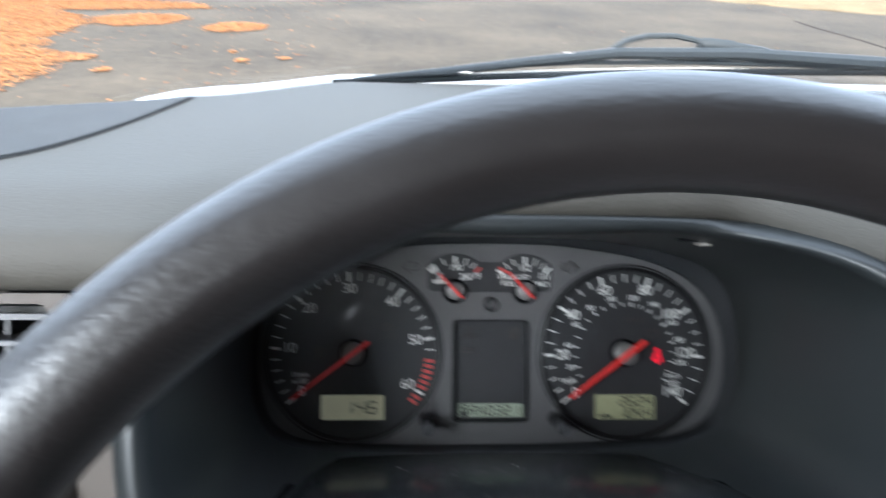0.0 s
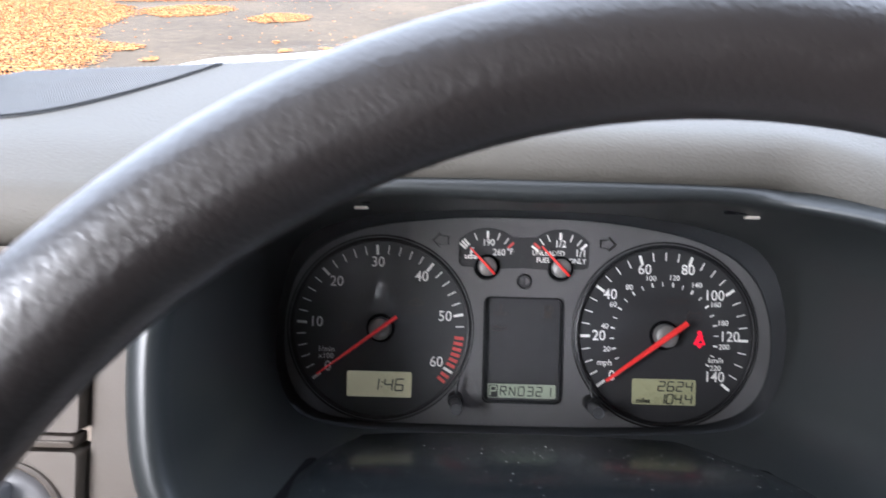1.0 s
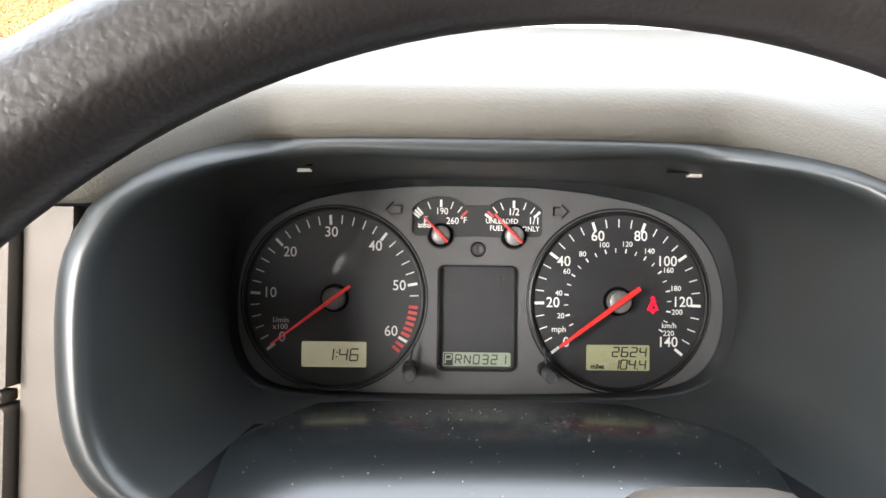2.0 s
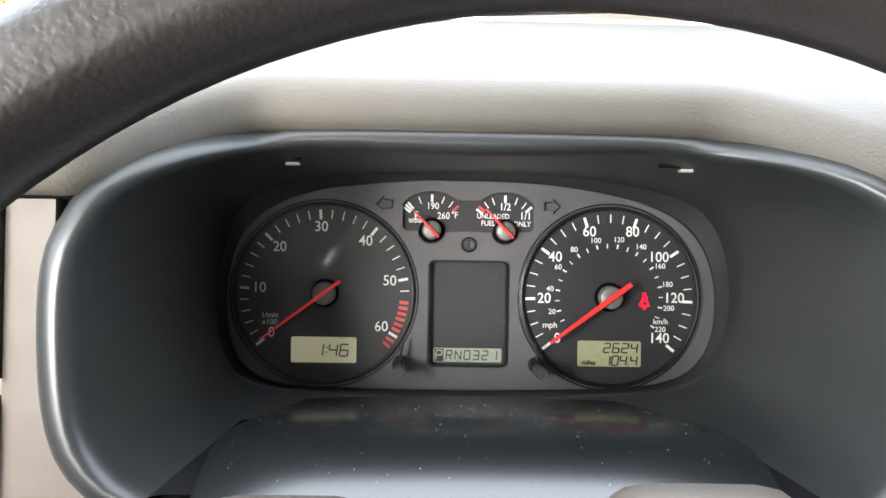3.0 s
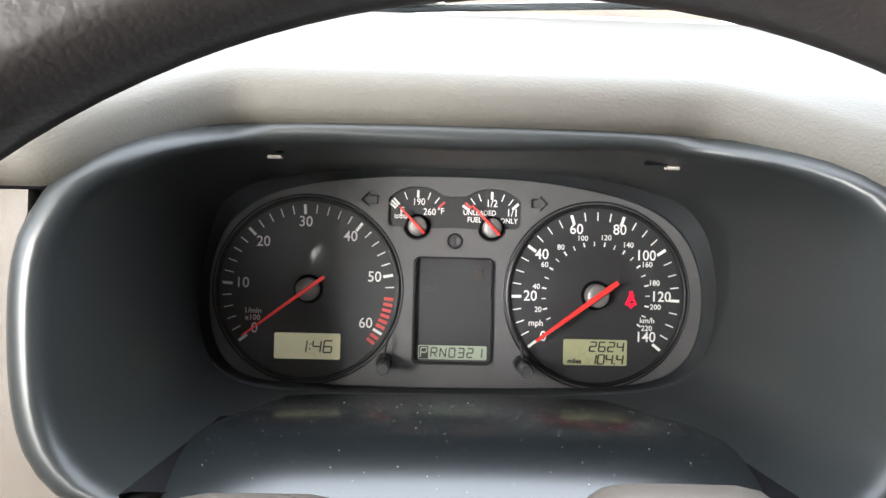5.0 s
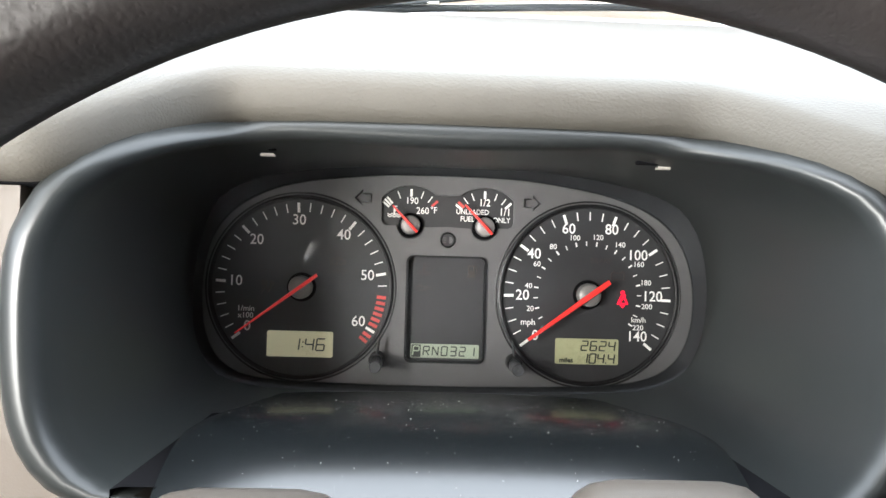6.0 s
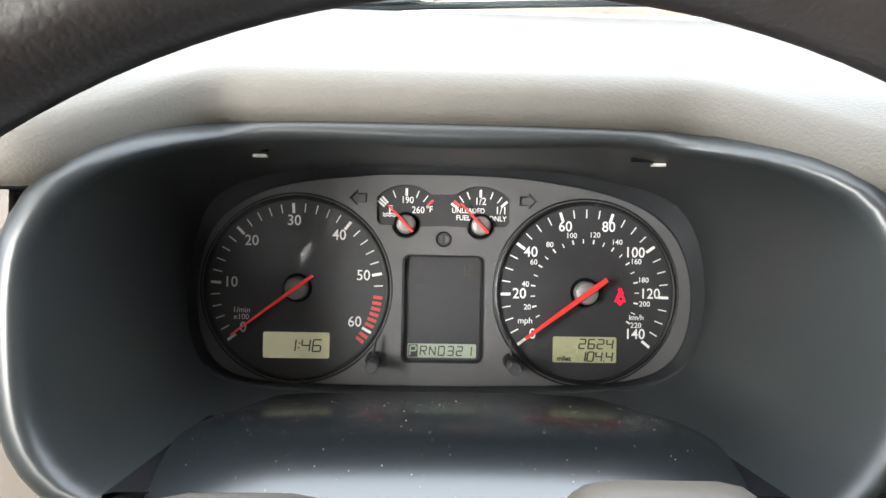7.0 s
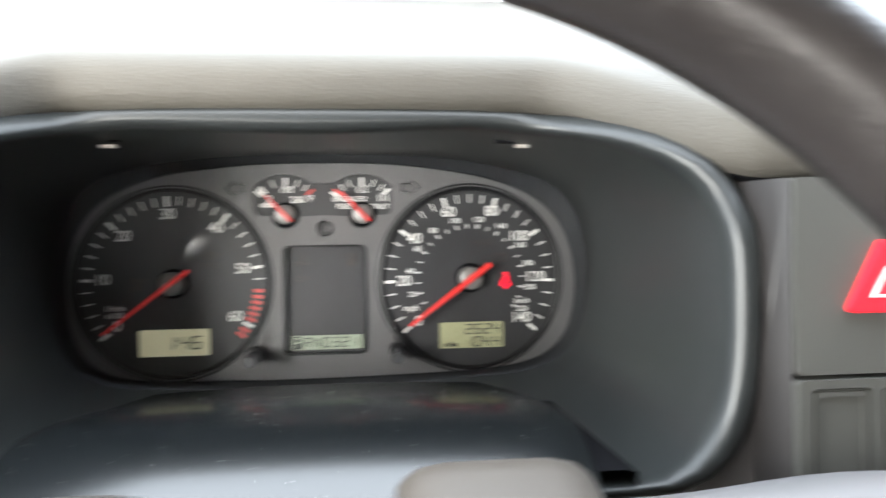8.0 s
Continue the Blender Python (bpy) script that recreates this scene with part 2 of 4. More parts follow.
# ---- ground outside ----
ground = bmesh.new()
loft(ground, [[(x, y, 0) for x in (-900, -40, -8, 8, 40, 900)] for y in (-900, -40, -5, 15, 40, 900)])
solo("ground", ground, ASPHALT, "worn grey asphalt driveway", "ground", pose(0, 0, 0), kind="structure")
edge = [(2.5, 18.0), (4.6, 15.4), (5.9, 13.6), (7.4, 12.2), (10.0, 11.0), (16.0, 10.0), (40.0, 9.0)]
verge = bmesh.new()
loft(verge, [[(x, y + 0.12 * math.sin(7 * x), 0.002), (x, y + 0.10, 0.02), (x, y + 3, 0.03), (x, y + 30, 0.03)] for x, y in [(mix(p[0], q[0], t), mix(p[1], q[1], t)) for p, q in zip(edge, edge[1:]) for t in (0, 0.2, 0.4, 0.6, 0.8)]])
solo("verge", verge, VERGE, "dry pale grass verge beside the asphalt driveway", "verge", pose(0, 0, 0), kind="structure")
joint = bmesh.new()
loft(joint, [[(5.10 + 0.075 * y + 0.02 * math.sin(3.1 * y) + a, y, h) for a, h in ((-0.022, 0.001), (-0.018, 0.005), (0.018, 0.005), (0.022, 0.001))] for y in [10.5 - 0.25 * k for k in range(27)]])
solo("joint", joint, CRACK, "dark tar joint across the asphalt driveway", "joint", pose(0, 0, 0), kind="structure")


# ---- dashboard pad ----
def seam(x):
    """The lower front edge of the pad: y, z."""
    w = 1 - (smooth01(0.092, 0.152, -x) if x < 0 else smooth01(0.095, 0.172, x))
    return mix(-0.165, -0.112, w), mix(0.0425, 0.0760, w), w


def base_h(x):
    """World height of the pad at the windscreen."""
    return mix(1.0914, 1.0888, smooth01(-0.25, -0.107, x))


def base_y(x):
    """Where the pad meets the windscreen."""
    u = max(0.0, -x - 0.092)
    left = 0.066 * (1 - math.exp(-(u / 0.066) ** 1.7)) + 0.28 * max(0.0, u - 0.09) + 1.5 * max(0.0, u - 0.18)
    return max(-0.125, 0.047 - left - 0.28 * max(0.0, x - 0.39) ** 1.4)


def pad_section(x):
    y0, z0, w = seam(x)
    low = [(-0.0054, 0.0165), (-0.0042, 0.0205), (-0.0010, 0.0238), (0.0060, 0.0300), (0.0125, 0.0355), (0.0210, 0.0415)]
    hood = [(-0.0060, 0.0155), (-0.0046, 0.0192), (-0.0006, 0.0230), (0.0072, 0.0272), (0.0172, 0.0314), (0.0300, 0.0370)]
    roll = [(0.009, -0.0006), (0.0025, 0.0004), (-0.0018, 0.0028), (-0.0042, 0.0068), (-0.0056, 0.0120)]
    roll += [(mix(p[0], q[0], w), mix(p[1], q[1], w)) for p, q in zip(low, hood)]
    pts = [(y0 + a, z0 + b) for a, b in roll]
    ya, yb = pts[-1][0], base_y(x)
    ha = HEIGHT - ya * math.sin(radians(TILT)) + pts[-1][1] * math.cos(radians(TILT))
    for k in range(1, 13):
        t = k / 12
        y = mix(ya, yb, t)
        h = mix(ha, base_h(x), smooth01(0.0, 1.0, t) * 0.5 + 0.5 * t)
        pts.append((y, at_world_height(y, h)))
    return pts


XS = [-0.44 + 0.02 * i for i in range(12)] + [-0.20 + 0.006 * i for i in range(67)] + [0.22 + 0.05 * i for i in range(18)]
bm = bmesh.new()
loft(bm, [[(x, y, z) for y, z in pad_section(x)] for x in XS])
dashboard = thing("dashboard", "grey-beige grained vinyl dashboard pad with hooded instrument binnacle", "dashboard")
part("pad", bm, PAD, dashboard)
bm = bmesh.new()
loft(bm, [[(x, seam(x)[0] + a, seam(x)[1] + b) for a, b in ((0.0075, 0.004), (0.0050, -0.0006), (0.0090, -0.0016))] for x in XS if -0.21 < x < 0.23])
part("seam_strip", bm, SEALSHADE, dashboard, "dark sealing strip under the pad edge")

# ---- instrument binnacle surround ----
FRONT = [(-0.097, 0.0770), (0.099, 0.0770), (0.129, 0.0695), (0.150, 0.0570), (0.160, 0.040), (0.1645, 0.015), (0.1635, -0.030), (0.157, -0.053), (0.143, -0.068), (0.12, -0.0705), (-0.115, -0.0695), (-0.136, -0.066), (-0.150, -0.052), (-0.1565, -0.030), (-0.158, 0.015), (-0.150, 0.039), (-0.139, 0.0550), (-0.121, 0.0690)]
BACK = [(-0.05, 0.0715), (0.05, 0.0715), (0.092, 0.0665), (0.129, 0.0570), (0.1415, 0.044), (0.1480, 0.030), (0.1520, 0.004), (0.1495, -0.020), (0.1430, -0.038), (0.132, -0.0485), (0.109, -0.0555), (0.0, -0.0580), (-0.096, -0.0570), (-0.122, -0.0535), (-0.1345, -0.0450), (-0.1415, -0.028), (-0.1435, -0.0155), (-0.1425, 0.0106), (-0.1370, 0.037), (-0.1315, 0.0510), (-0.109, 0.0640)]
PLATE = [(-0.03, 0.0675), (0.03, 0.0675), (0.058, 0.0650), (0.092, 0.0597), (0.120, 0.0500), (0.1370, 0.035), (0.1450, 0.015), (0.1468, -0.005), (0.1442, -0.024), (0.1370, -0.038), (0.124, -0.0475), (0.098, -0.0530), (0.0, -0.0555), (-0.094, -0.0540), (-0.118, -0.0505), (-0.1310, -0.0420), (-0.1380, -0.028), (-0.1405, -0.010), (-0.1398, 0.012), (-0.1335, 0.034), (-0.118, 0.0500), (-0.092, 0.0605), (-0.058, 0.0650)]


def polar(pts, n=120, cz=0.0, smooth_steps=2):
    """Points of a closed outline at even angles, with its corners rounded off."""
    q = [Vector(p) for p in pts]
    for _ in range(smooth_steps):
        q = [r for i in range(len(q)) for r in (q[i] * 0.75 + q[(i + 1) % len(q)] * 0.25, q[i] * 0.25 + q[(i + 1) % len(q)] * 0.75)]
    out = []
    for k in range(n):
        a = 2 * math.pi * k / n
        d = Vector((math.cos(a), math.sin(a)))
        best = 0.0
        for i in range(len(q)):
            p, e = q[i] - Vector((0, cz)), q[(i + 1) % len(q)] - q[i]
            den = d.x * e.y - d.y * e.x
            if abs(den) > 1e-12:
                t = (p.x * e.y - p.y * e.x) / den
                u = (p.x * d.y - p.y * d.x) / den
                if -1e-6 <= u <= 1 + 1e-6 and t > best:
                    best = t
        out.append((d.x * best, cz + d.y * best))
    return out


front, back = polar(FRONT), polar(BACK)


def front_y(x, z):
    return mix(-0.166, seam(x)[0] + 0.0015, smooth01(0.020, 0.040, z))


def grown(pts, d):
    return [(x * (1 + d / max(1e-6, math.hypot(x, z))), z * (1 + d / max(1e-6, math.hypot(x, z)))) for x, z in pts]


bm = bmesh.new()
rows = []
for phi in (None, -5, 15, 35, 55, 70, 80, 90, 100, 112, 124, 136, 148, 160, 172):
    ring_row = []
    for x, z in front:
        corner = smooth01(0.036, 0.062, z) * smooth01(0.070, 0.120, abs(x))
        side = 0.0085 + 0.0020 * smooth01(0.09, 0.14, -x)
        r1, r2, deep = mix(side, 0.0120, corner), mix(0.0055, 0.0070, corner), mix(0.0110, 0.0180, corner)
        if phi is None:
            d, dy = 0.0044, 0.02
        elif phi <= 90:
            d, dy = 0.0044 - r1 * (1 - math.cos(radians(phi))), r1 * (1 - math.sin(radians(phi))) - 0.0015
        else:
            d, dy = 0.0044 - r1 - r2 * math.sin(radians(phi - 90)), -0.0015 + deep * (1 - math.cos(radians(phi - 90)))
        high = smooth01(0.030, 0.060, z)
        e = mix(d, min(d, 0.0012) * 0.35 if d > 0 else d, high)
        ring_row.append((x * (1 + e / math.hypot(x, z)), front_y(x, z) + mix(dy, dy * 0.6, high), z * (1 + e / math.hypot(x, z))))
    rows.append(ring_row)
lip = rows[-1]
for t in (0.06, 0.12, 0.2, 0.3, 0.4, 0.5, 0.6, 0.7, 0.78, 0.86, 0.93, 1.0):
    inner = [(r[0], r[2]) for r in lip]
    wall_row = []
    for i, (a, b) in enumerate(zip(inner, back)):
        k = t ** mix(0.9, 3.6, smooth01(0.75, 0.98, abs(b[0]) / 0.148) * smooth01(0.018, 0.045, -b[1]))
        wall_row.append((mix(a[0], b[0], k), mix(lip[i][1], -0.0095, t), mix(a[1], b[1], k)))
    rows.append(wall_row)
loft(bm, rows, closed=True)
bmesh.ops.delete(bm, geom=[f for f in bm.faces if abs(f.calc_center_median().x - 0.001) < (0.106 if f.calc_center_median().y < -0.085 else 0.09) and f.calc_center_median().z < -0.045 and f.calc_center_median().y < -0.03], context="FACES")
surround = thing("binnacle_surround", "black plastic binnacle surround under the dashboard hood", "dash trim")
part("shroud", bm, BLACK, surround)
bm = bmesh.new()
box(bm, -0.128, -0.10, -0.070, 0.128, 0.018, -0.0645)
box(bm, -0.128, 0.0062, -0.066, 0.128, 0.018, -0.0570)
part("floor_panel", bm, BLACK, surround, "black floor of the binnacle under the column cover")


# ---- steering column cover ----
def cover_z(x, y):
    z = mix(-0.0575, -0.0465, smooth01(0.02, 0.13, -y))
    fall = max(0.0, -0.125 - y)
    z -= 6.0 * min(fall, 0.08) ** 2 + 0.96 * max(0.0, fall - 0.08)
    return z - 0.010 * (abs(x) / 0.112) ** 14 + 0.003 * math.cos(x / 0.112 * 1.57)


bm = bmesh.new()
ys = [-0.022 - 0.0105 * i for i in range(28)]
cover_rows = []
for y in ys:
    half = mix(0.112, 0.100, smooth01(0.02, 0.25, -y))
    top = [(half * math.sin(i / 12 * math.pi / 2), y, cover_z(half * math.sin(i / 12 * math.pi / 2), y)) for i in range(-12, 13)]
    cover_rows.append([(-half - 0.002, y, top[0][2] - 0.05), (-half - 0.001, y, top[0][2] - 0.006)] + top + [(half + 0.001, y, top[-1][2] - 0.006), (half + 0.002, y, top[-1][2] - 0.05)])
loft(bm, cover_rows)
column = thing("steering_column_cover", "dusty black plastic steering column cover", "column cover")
part("upper_cover", bm, COVER, column)
# black strips that paint the darkness of the open gaps beside the cover
for sx in (-1, 1):
    bm = bmesh.new()
    rows = []
    for t in [i / 10 for i in range(11)]:
        y = mix(-0.065, -0.168, t)
        xin, wide = mix(0.108, 0.099, t), mix(0.004, 0.0190, t)
        z = min(mix(-0.0560, -0.0600, t), cover_z(xin, y) + 0.0010)
        rows.append([(sx * (xin + u * wide), y, z + dz) for u, dz in ((0, -0.006), (0, 0.0), (0.8, 0.0), (1.0, -0.001), (1.0, -0.006))])
    loft(bm, rows)
    part("gap_shade", bm, SEALSHADE, column, "matt black strip painting the shade in the gap beside the cover")

# raised shoulders on the cover, over the two stalks
for x0, x1, top in ((0.0315, 0.0945, -0.0440), (-0.0985, -0.0345, -0.0495)):
    bm = bmesh.new()
    cx, hw = (x0 + x1) / 2, (x1 - x0) / 2
    rows = []
    for k in range(17):
        y = mix(-0.165, -0.262, k / 16)
        lift = smooth01(-0.165, -0.196, y)
        rows.append([(cx + hw * u * (0.9 + 0.1 * lift), y, mix(cover_z(cx + hw * u, y) - 0.004, top - 0.30 * max(0.0, -0.190 - y) - 0.010 * abs(u) ** 6 - 0.030 * max(0.0, abs(u) - 0.97) / 0.03, lift)) for u in (-1.0, -0.985, -0.97, -0.94, -0.88, -0.75, -0.5, 0.0, 0.5, 0.75, 0.88, 0.94, 0.97, 0.985, 1.0)])
    loft(bm, rows)
    part("stalk_shoulder", bm, SHOULDER, column, "beige plastic shoulder over the stalk")

# ---- steering wheel ----
WC, WR, WT, WLEAN = Vector((0.0046, -0.3101, -0.0794)), 0.161, 0.0123, math.degrees(0.1497)
wheel = thing("steering_wheel", "black grained leather steering wheel", "steering wheel", D @ pose(*WC, -WLEAN))
bm = bmesh.new()
rows = []
for i in range(128):
    a = 2 * math.pi * i / 128
    rows.append([((WR + WT * math.cos(b)) * math.cos(a), WT * 1.08 * math.sin(b), (WR + WT * math.cos(b)) * math.sin(a)) for b in [2 * math.pi * k / 28 for k in range(28)]])
loft(bm, rows + [rows[0]], closed=True)
bmesh.ops.remove_doubles(bm, verts=bm.verts, dist=1e-6)
part("rim", bm, LEATHER, wheel)
bm = bmesh.new()
slab(bm, round_rect(-0.062, -0.075, 0.062, 0.028, 0.022, 6), -0.02, 0.03)
bmesh.ops.bevel(bm, geom=[e for e in bm.edges if all(abs(v.co.y + 0.02) < 1e-6 for v in e.verts)], offset=0.008, segments=3, affect="EDGES")
part("hub_pad", bm, BLACK, wheel)
for sx, ang in ((-1, 183), (1, -3), (0, 270)):
    bm = bmesh.new()
    ca, sa = math.cos(radians(ang)), math.sin(radians(ang))
    loft(bm, [[(r * ca - u * w * sa, y, r * sa + u * w * ca) for u, y in ((-1, 0.004), (-0.8, -0.006), (0.8, -0.006), (1, 0.004), (0.8, 0.012), (-0.8, 0.012))] for r, w in ((0.05, 0.024), (0.09, 0.019), (0.13, 0.016), (0.155, 0.022))], closed=True, cap=True)
    part("spoke", bm, BLACK, wheel)

# ---- instrument cluster ----
cluster = thing("instrument_cluster", "dark grey instrument cluster with speedometer and rev counter", "instrument cluster")
DX, DR = 0.084, 0.0520
HX, HZ = 0.0217, 0.0385


def small_window(grow=0.0):
    """Outline of the twin window for the small gauges, with a bulge round each needle cap."""
    pts = []
    r, side, low = 0.0232 + grow, 0.0388 + grow, HZ - 0.0005 - grow
    for a in range(0, 181, 3):
        x, z = HX + r * math.cos(radians(a)), HZ + r * math.sin(radians(a))
        if x >= side:
            x, z = side, HZ + math.sqrt(max(0, r * r - (side - HX) ** 2)) if a > 2 else HZ
        if z < 0.0563 + grow and x < 0.009:
            continue
        pts.append((x, z))
    right = [(side, low + 0.003), (side - 0.001, low + 0.001), (side - 0.003, low)]
    bulge = [(HX + (0.0082 + grow) * math.cos(radians(a)), HZ + (0.0082 + grow) * math.sin(radians(a))) for a in range(-4, -177, -8)]
    half = []
    for p in [(0.0, low)] + list(reversed(bulge)) + list(reversed(right)) + pts + [(0.0065, 0.0565 + grow), (0.0, 0.0563 + grow)]:
        if not half or (Vector(p) - Vector(half[-1])).length > 2e-4:
            half.append(p)
    left = [(-x, z) for x, z in reversed(half)][1:-1]
    return half + left


ARROW = [(-0.0052, 0.0), (-0.0004, 0.0048), (-0.0004, 0.0027), (0.005, 0.0027), (0.005, -0.0027), (-0.0004, -0.0027), (-0.0004, -0.0048)]
MID = (-0.0222, -0.0405, 0.0226, 0.0198)
bm = bmesh.new()
plate(bm, polar(PLATE, 160), [circle(-DX, 0.0005, DR, 72), circle(DX, 0.0005, DR, 72), small_window(), round_rect(*MID, 0.003), circle(0.0005, 0.0303, 0.0047, 24)]
      + [[(sx * (0.0495 - px), 0.0535 + pz) for px, pz in ARROW] for sx in (1, -1)], -0.0015, 0.006)
part("face_plate", bm, FACE, cluster, "dark grey matt face plate")
bm = bmesh.new()
slab(bm, polar(PLATE, 60), 0.0058, 0.02)
part("back_plate", bm, DIAL, cluster, "black plate behind the openings")
for sx in (-1, 1):
    bm = bmesh.new()
    slab(bm, [(sx * (0.0495 - px * 0.80), 0.0535 + pz * 0.80) for px, pz in ARROW], 0.0008, 0.006)
    part("turn_signal_arrow", bm, FACE, cluster, "unlit dark arrow lamp")


def ring(bm, cx, cz, r, thick, y):
    rows = [[(cx + (r + thick * math.cos(b)) * math.cos(a), y + thick * math.sin(b), cz + (r + thick * math.cos(b)) * math.sin(a)) for b in [2 * math.pi * k / 8 for k in range(8)]] for a in [2 * math.pi * i / 96 for i in range(96)]]
    loft(bm, rows + [rows[0]], closed=True)


def polar_at(cx, ang, r):
    return cx + r * math.cos(radians(ang)), r * math.sin(radians(ang))


def seven(bm, text, x, z, h, w, gap, y, thick, lean=0.12):
    """Segment digits from the left at x, on the foot line z."""
    SEG = {"0": "abcdef", "1": "bc", "2": "abged", "3": "abgcd", "4": "fgbc", "5": "afgcd", "6": "afgedc", "P": "abfge", "R": "abfgek", "N": "efbcmn", "D": "abcdef"}
    LINE = {"a": ((0, 1), (1, 1)), "b": ((1, 1), (1, 0.5)), "c": ((1, 0.5), (1, 0)), "d": ((0, 0), (1, 0)), "e": ((0, 0), (0, 0.5)), "f": ((0, 0.5), (0, 1)), "g": ((0, 0.5), (1, 0.5)), "k": ((0.45, 0.5), (1, 0)), "m": ((0, 1), (0.5, 0.5)), "n": ((0.5, 0.5), (1, 0))}
    for ch in text:
        if ch in ".:":
            for q in ([0.04] if ch == "." else [0.3, 0.7]):
                bar(bm, x + lean * q * h + thick * 0.3, z + q * h, 0, thick, thick, y - 0.0002, y + 0.0003)
            x += gap
            continue
        for s in SEG[ch]:
            (ax, az), (bx, bz) = LINE[s]
            pa, pb = Vector((x + ax * w + lean * az * h, z + az * h)), Vector((x + bx * w + lean * bz * h, z + bz * h))
            d = pb - pa
            bar(bm, (pa.x + pb.x) / 2, (pa.y + pb.y) / 2, math.degrees(math.atan2(d.y, d.x)), d.length - thick * 0.25, thick, y - 0.0002, y + 0.0003)
        x += w + gap


def pointer(name, cx, cz, ang, tip, tail, w0, w1, y, parent, cap_r):
    """A needle with its cap; ang in degrees."""
    bm = bmesh.new()
    c, s = math.cos(radians(ang)), math.sin(radians(ang))
    rows = []
    for r, w, h in ((-tail, w0 * 0.9, 0.0010), (-tail * 0.5, w0, 0.0014), (0, w0, 0.0015), (tip * 0.5, mix(w0, w1, 0.5), 0.0012), (tip, w1, 0.0008)):
        rows.append([(cx + r * c - u * w * s, y + v * h, cz + r * s + u * w * c) for u, v in ((-0.5, 0), (-0.3, -1), (0.3, -1), (0.5, 0), (0.3, 0.5), (-0.3, 0.5))])
    loft(bm, rows, closed=True, cap=True)
    n = part("needle", bm, NEEDLE, parent, "bright red pointer")
    bm = bmesh.new()
    lathe(bm, cx, cz, [(cap_r * 1.0, 0.003), (cap_r * 1.0, y + 0.003), (cap_r * 0.93, y + 0.0016), (cap_r * 0.75, y + 0.0009), (cap_r * 0.4, y + 0.0006), (0.0002, y + 0.0005)])
    part("needle_cap", bm, HUB, parent, "satin domed needle cap")
    bm = bmesh.new()
    lathe(bm, cx, cz, [(cap_r * 1.3, 0.001), (cap_r * 1.28, -0.0004), (cap_r * 1.1, -0.0006), (cap_r * 0.9, -0.0002)])
    part("needle_collar", bm, SEALSHADE, parent, "black collar below the needle cap")
    return n


def dial(name, cx, label):
    bm = bmesh.new()
    slab(bm, circle(cx, 0.0005, DR + 0.001, 72), 0.0, 0.004)
    d = part(name, bm, DIAL, cluster, label)
    bm = bmesh.new()
    ring(bm, cx, 0.0005, DR + 0.0004, 0.0013, -0.0017)
    part("dial_ring", bm, GLOSS, d, "gloss black ring")
    bm = bmesh.new()
    ring(bm, cx, 0.0005, DR + 0.0028, 0.0006, -0.0014)
    part("dial_groove_ring", bm, GLOSS, d)
    return d


TICKS = {}


def tick(cx, cz, ang, r, length, width, y, material, parent, name="tick"):
    """One printed mark at radius r, pointing outward."""
    key = (length, width, material.name)
    if key not in TICKS:
        b = bmesh.new()
        bar(b, 0, 0, 0, length, width, -0.0002, 0.001)
        TICKS[key] = mesh_of(name, b, material, False)
    ob = new(name, TICKS[key])
    ob.parent = parent
    ob.matrix_local = pose(cx + r * math.cos(radians(ang)), y, cz + r * math.sin(radians(ang)), 0, -ang, 0)


Y = -0.0002
# rev counter
tach = dial("tachometer_dial", -DX, "black rev counter dial with white figures")
for v in range(0, 64):
    ang = 217.6 - 4.13 * v
    if v % 10 == 0:
        tick(-DX, 0, ang, 0.0468, 0.0058, 0.0016, 0, WHITE, tach, "major_tick")
    elif 54 <= v <= 62:
        tick(-DX, 0, ang, 0.0468, 0.0054, 0.0019, 0, REDPRINT, tach, "red_tick")
    elif v % 2 == 0 and v < 54:
        tick(-DX, 0, ang, 0.0470, 0.0052, 0.00065, 0, WHITE, tach)
for v, r in ((0, 0.0387), (10, 0.0383), (20, 0.0377), (30, 0.0388), (40, 0.0388), (50, 0.0388), (60, 0.0388)):
    x, z = polar_at(-DX, 217.6 - 4.13 * v, r)
    writing(str(v), x, z + 0.0007, 0.0086, Y, "figure", WHITE, tach, squash=0.95)
writing("1/min", -0.1158, -0.0128, 0.0045, Y, "unit_lettering", WHITE, tach)
writing("x100", -0.1158, -0.0168, 0.0045, Y, "unit_lettering", WHITE, tach)
pointer("needle", -DX, 0.0005, 217.0, 0.0445, 0.0125, 0.0022, 0.0009, -0.0085, tach, 0.0066)
# speedometer
speedo = dial("speedometer_dial", DX, "black speedometer dial with white figures")
for v in range(0, 141, 5):
    ang = 217.9 - 1.833 * v
    if v % 20 == 0:
        tick(DX, 0, ang, 0.0468, 0.0058, 0.0016, 0, WHITE, speedo, "major_tick")
    else:
        tick(DX, 0, ang, 0.0470, 0.0050, 0.00065, 0, WHITE, speedo)
for k in range(10, 221, 10):
    tick(DX, 0, 217.9 - 1.833 * k * 0.6214, 0.0308, 0.0026, 0.0009 if k % 20 == 0 else 0.0006, 0, WHITE, speedo, "small_tick")


def spot(px, pz):
    """A place on the speedometer in print units from its centre."""
    c, n = math.cos(radians(1.3)), math.sin(radians(1.3))
    return DX + 0.0018 + 0.000329 * (px * c - pz * n), 0.0018 + 0.000329 * (px * n + pz * c)


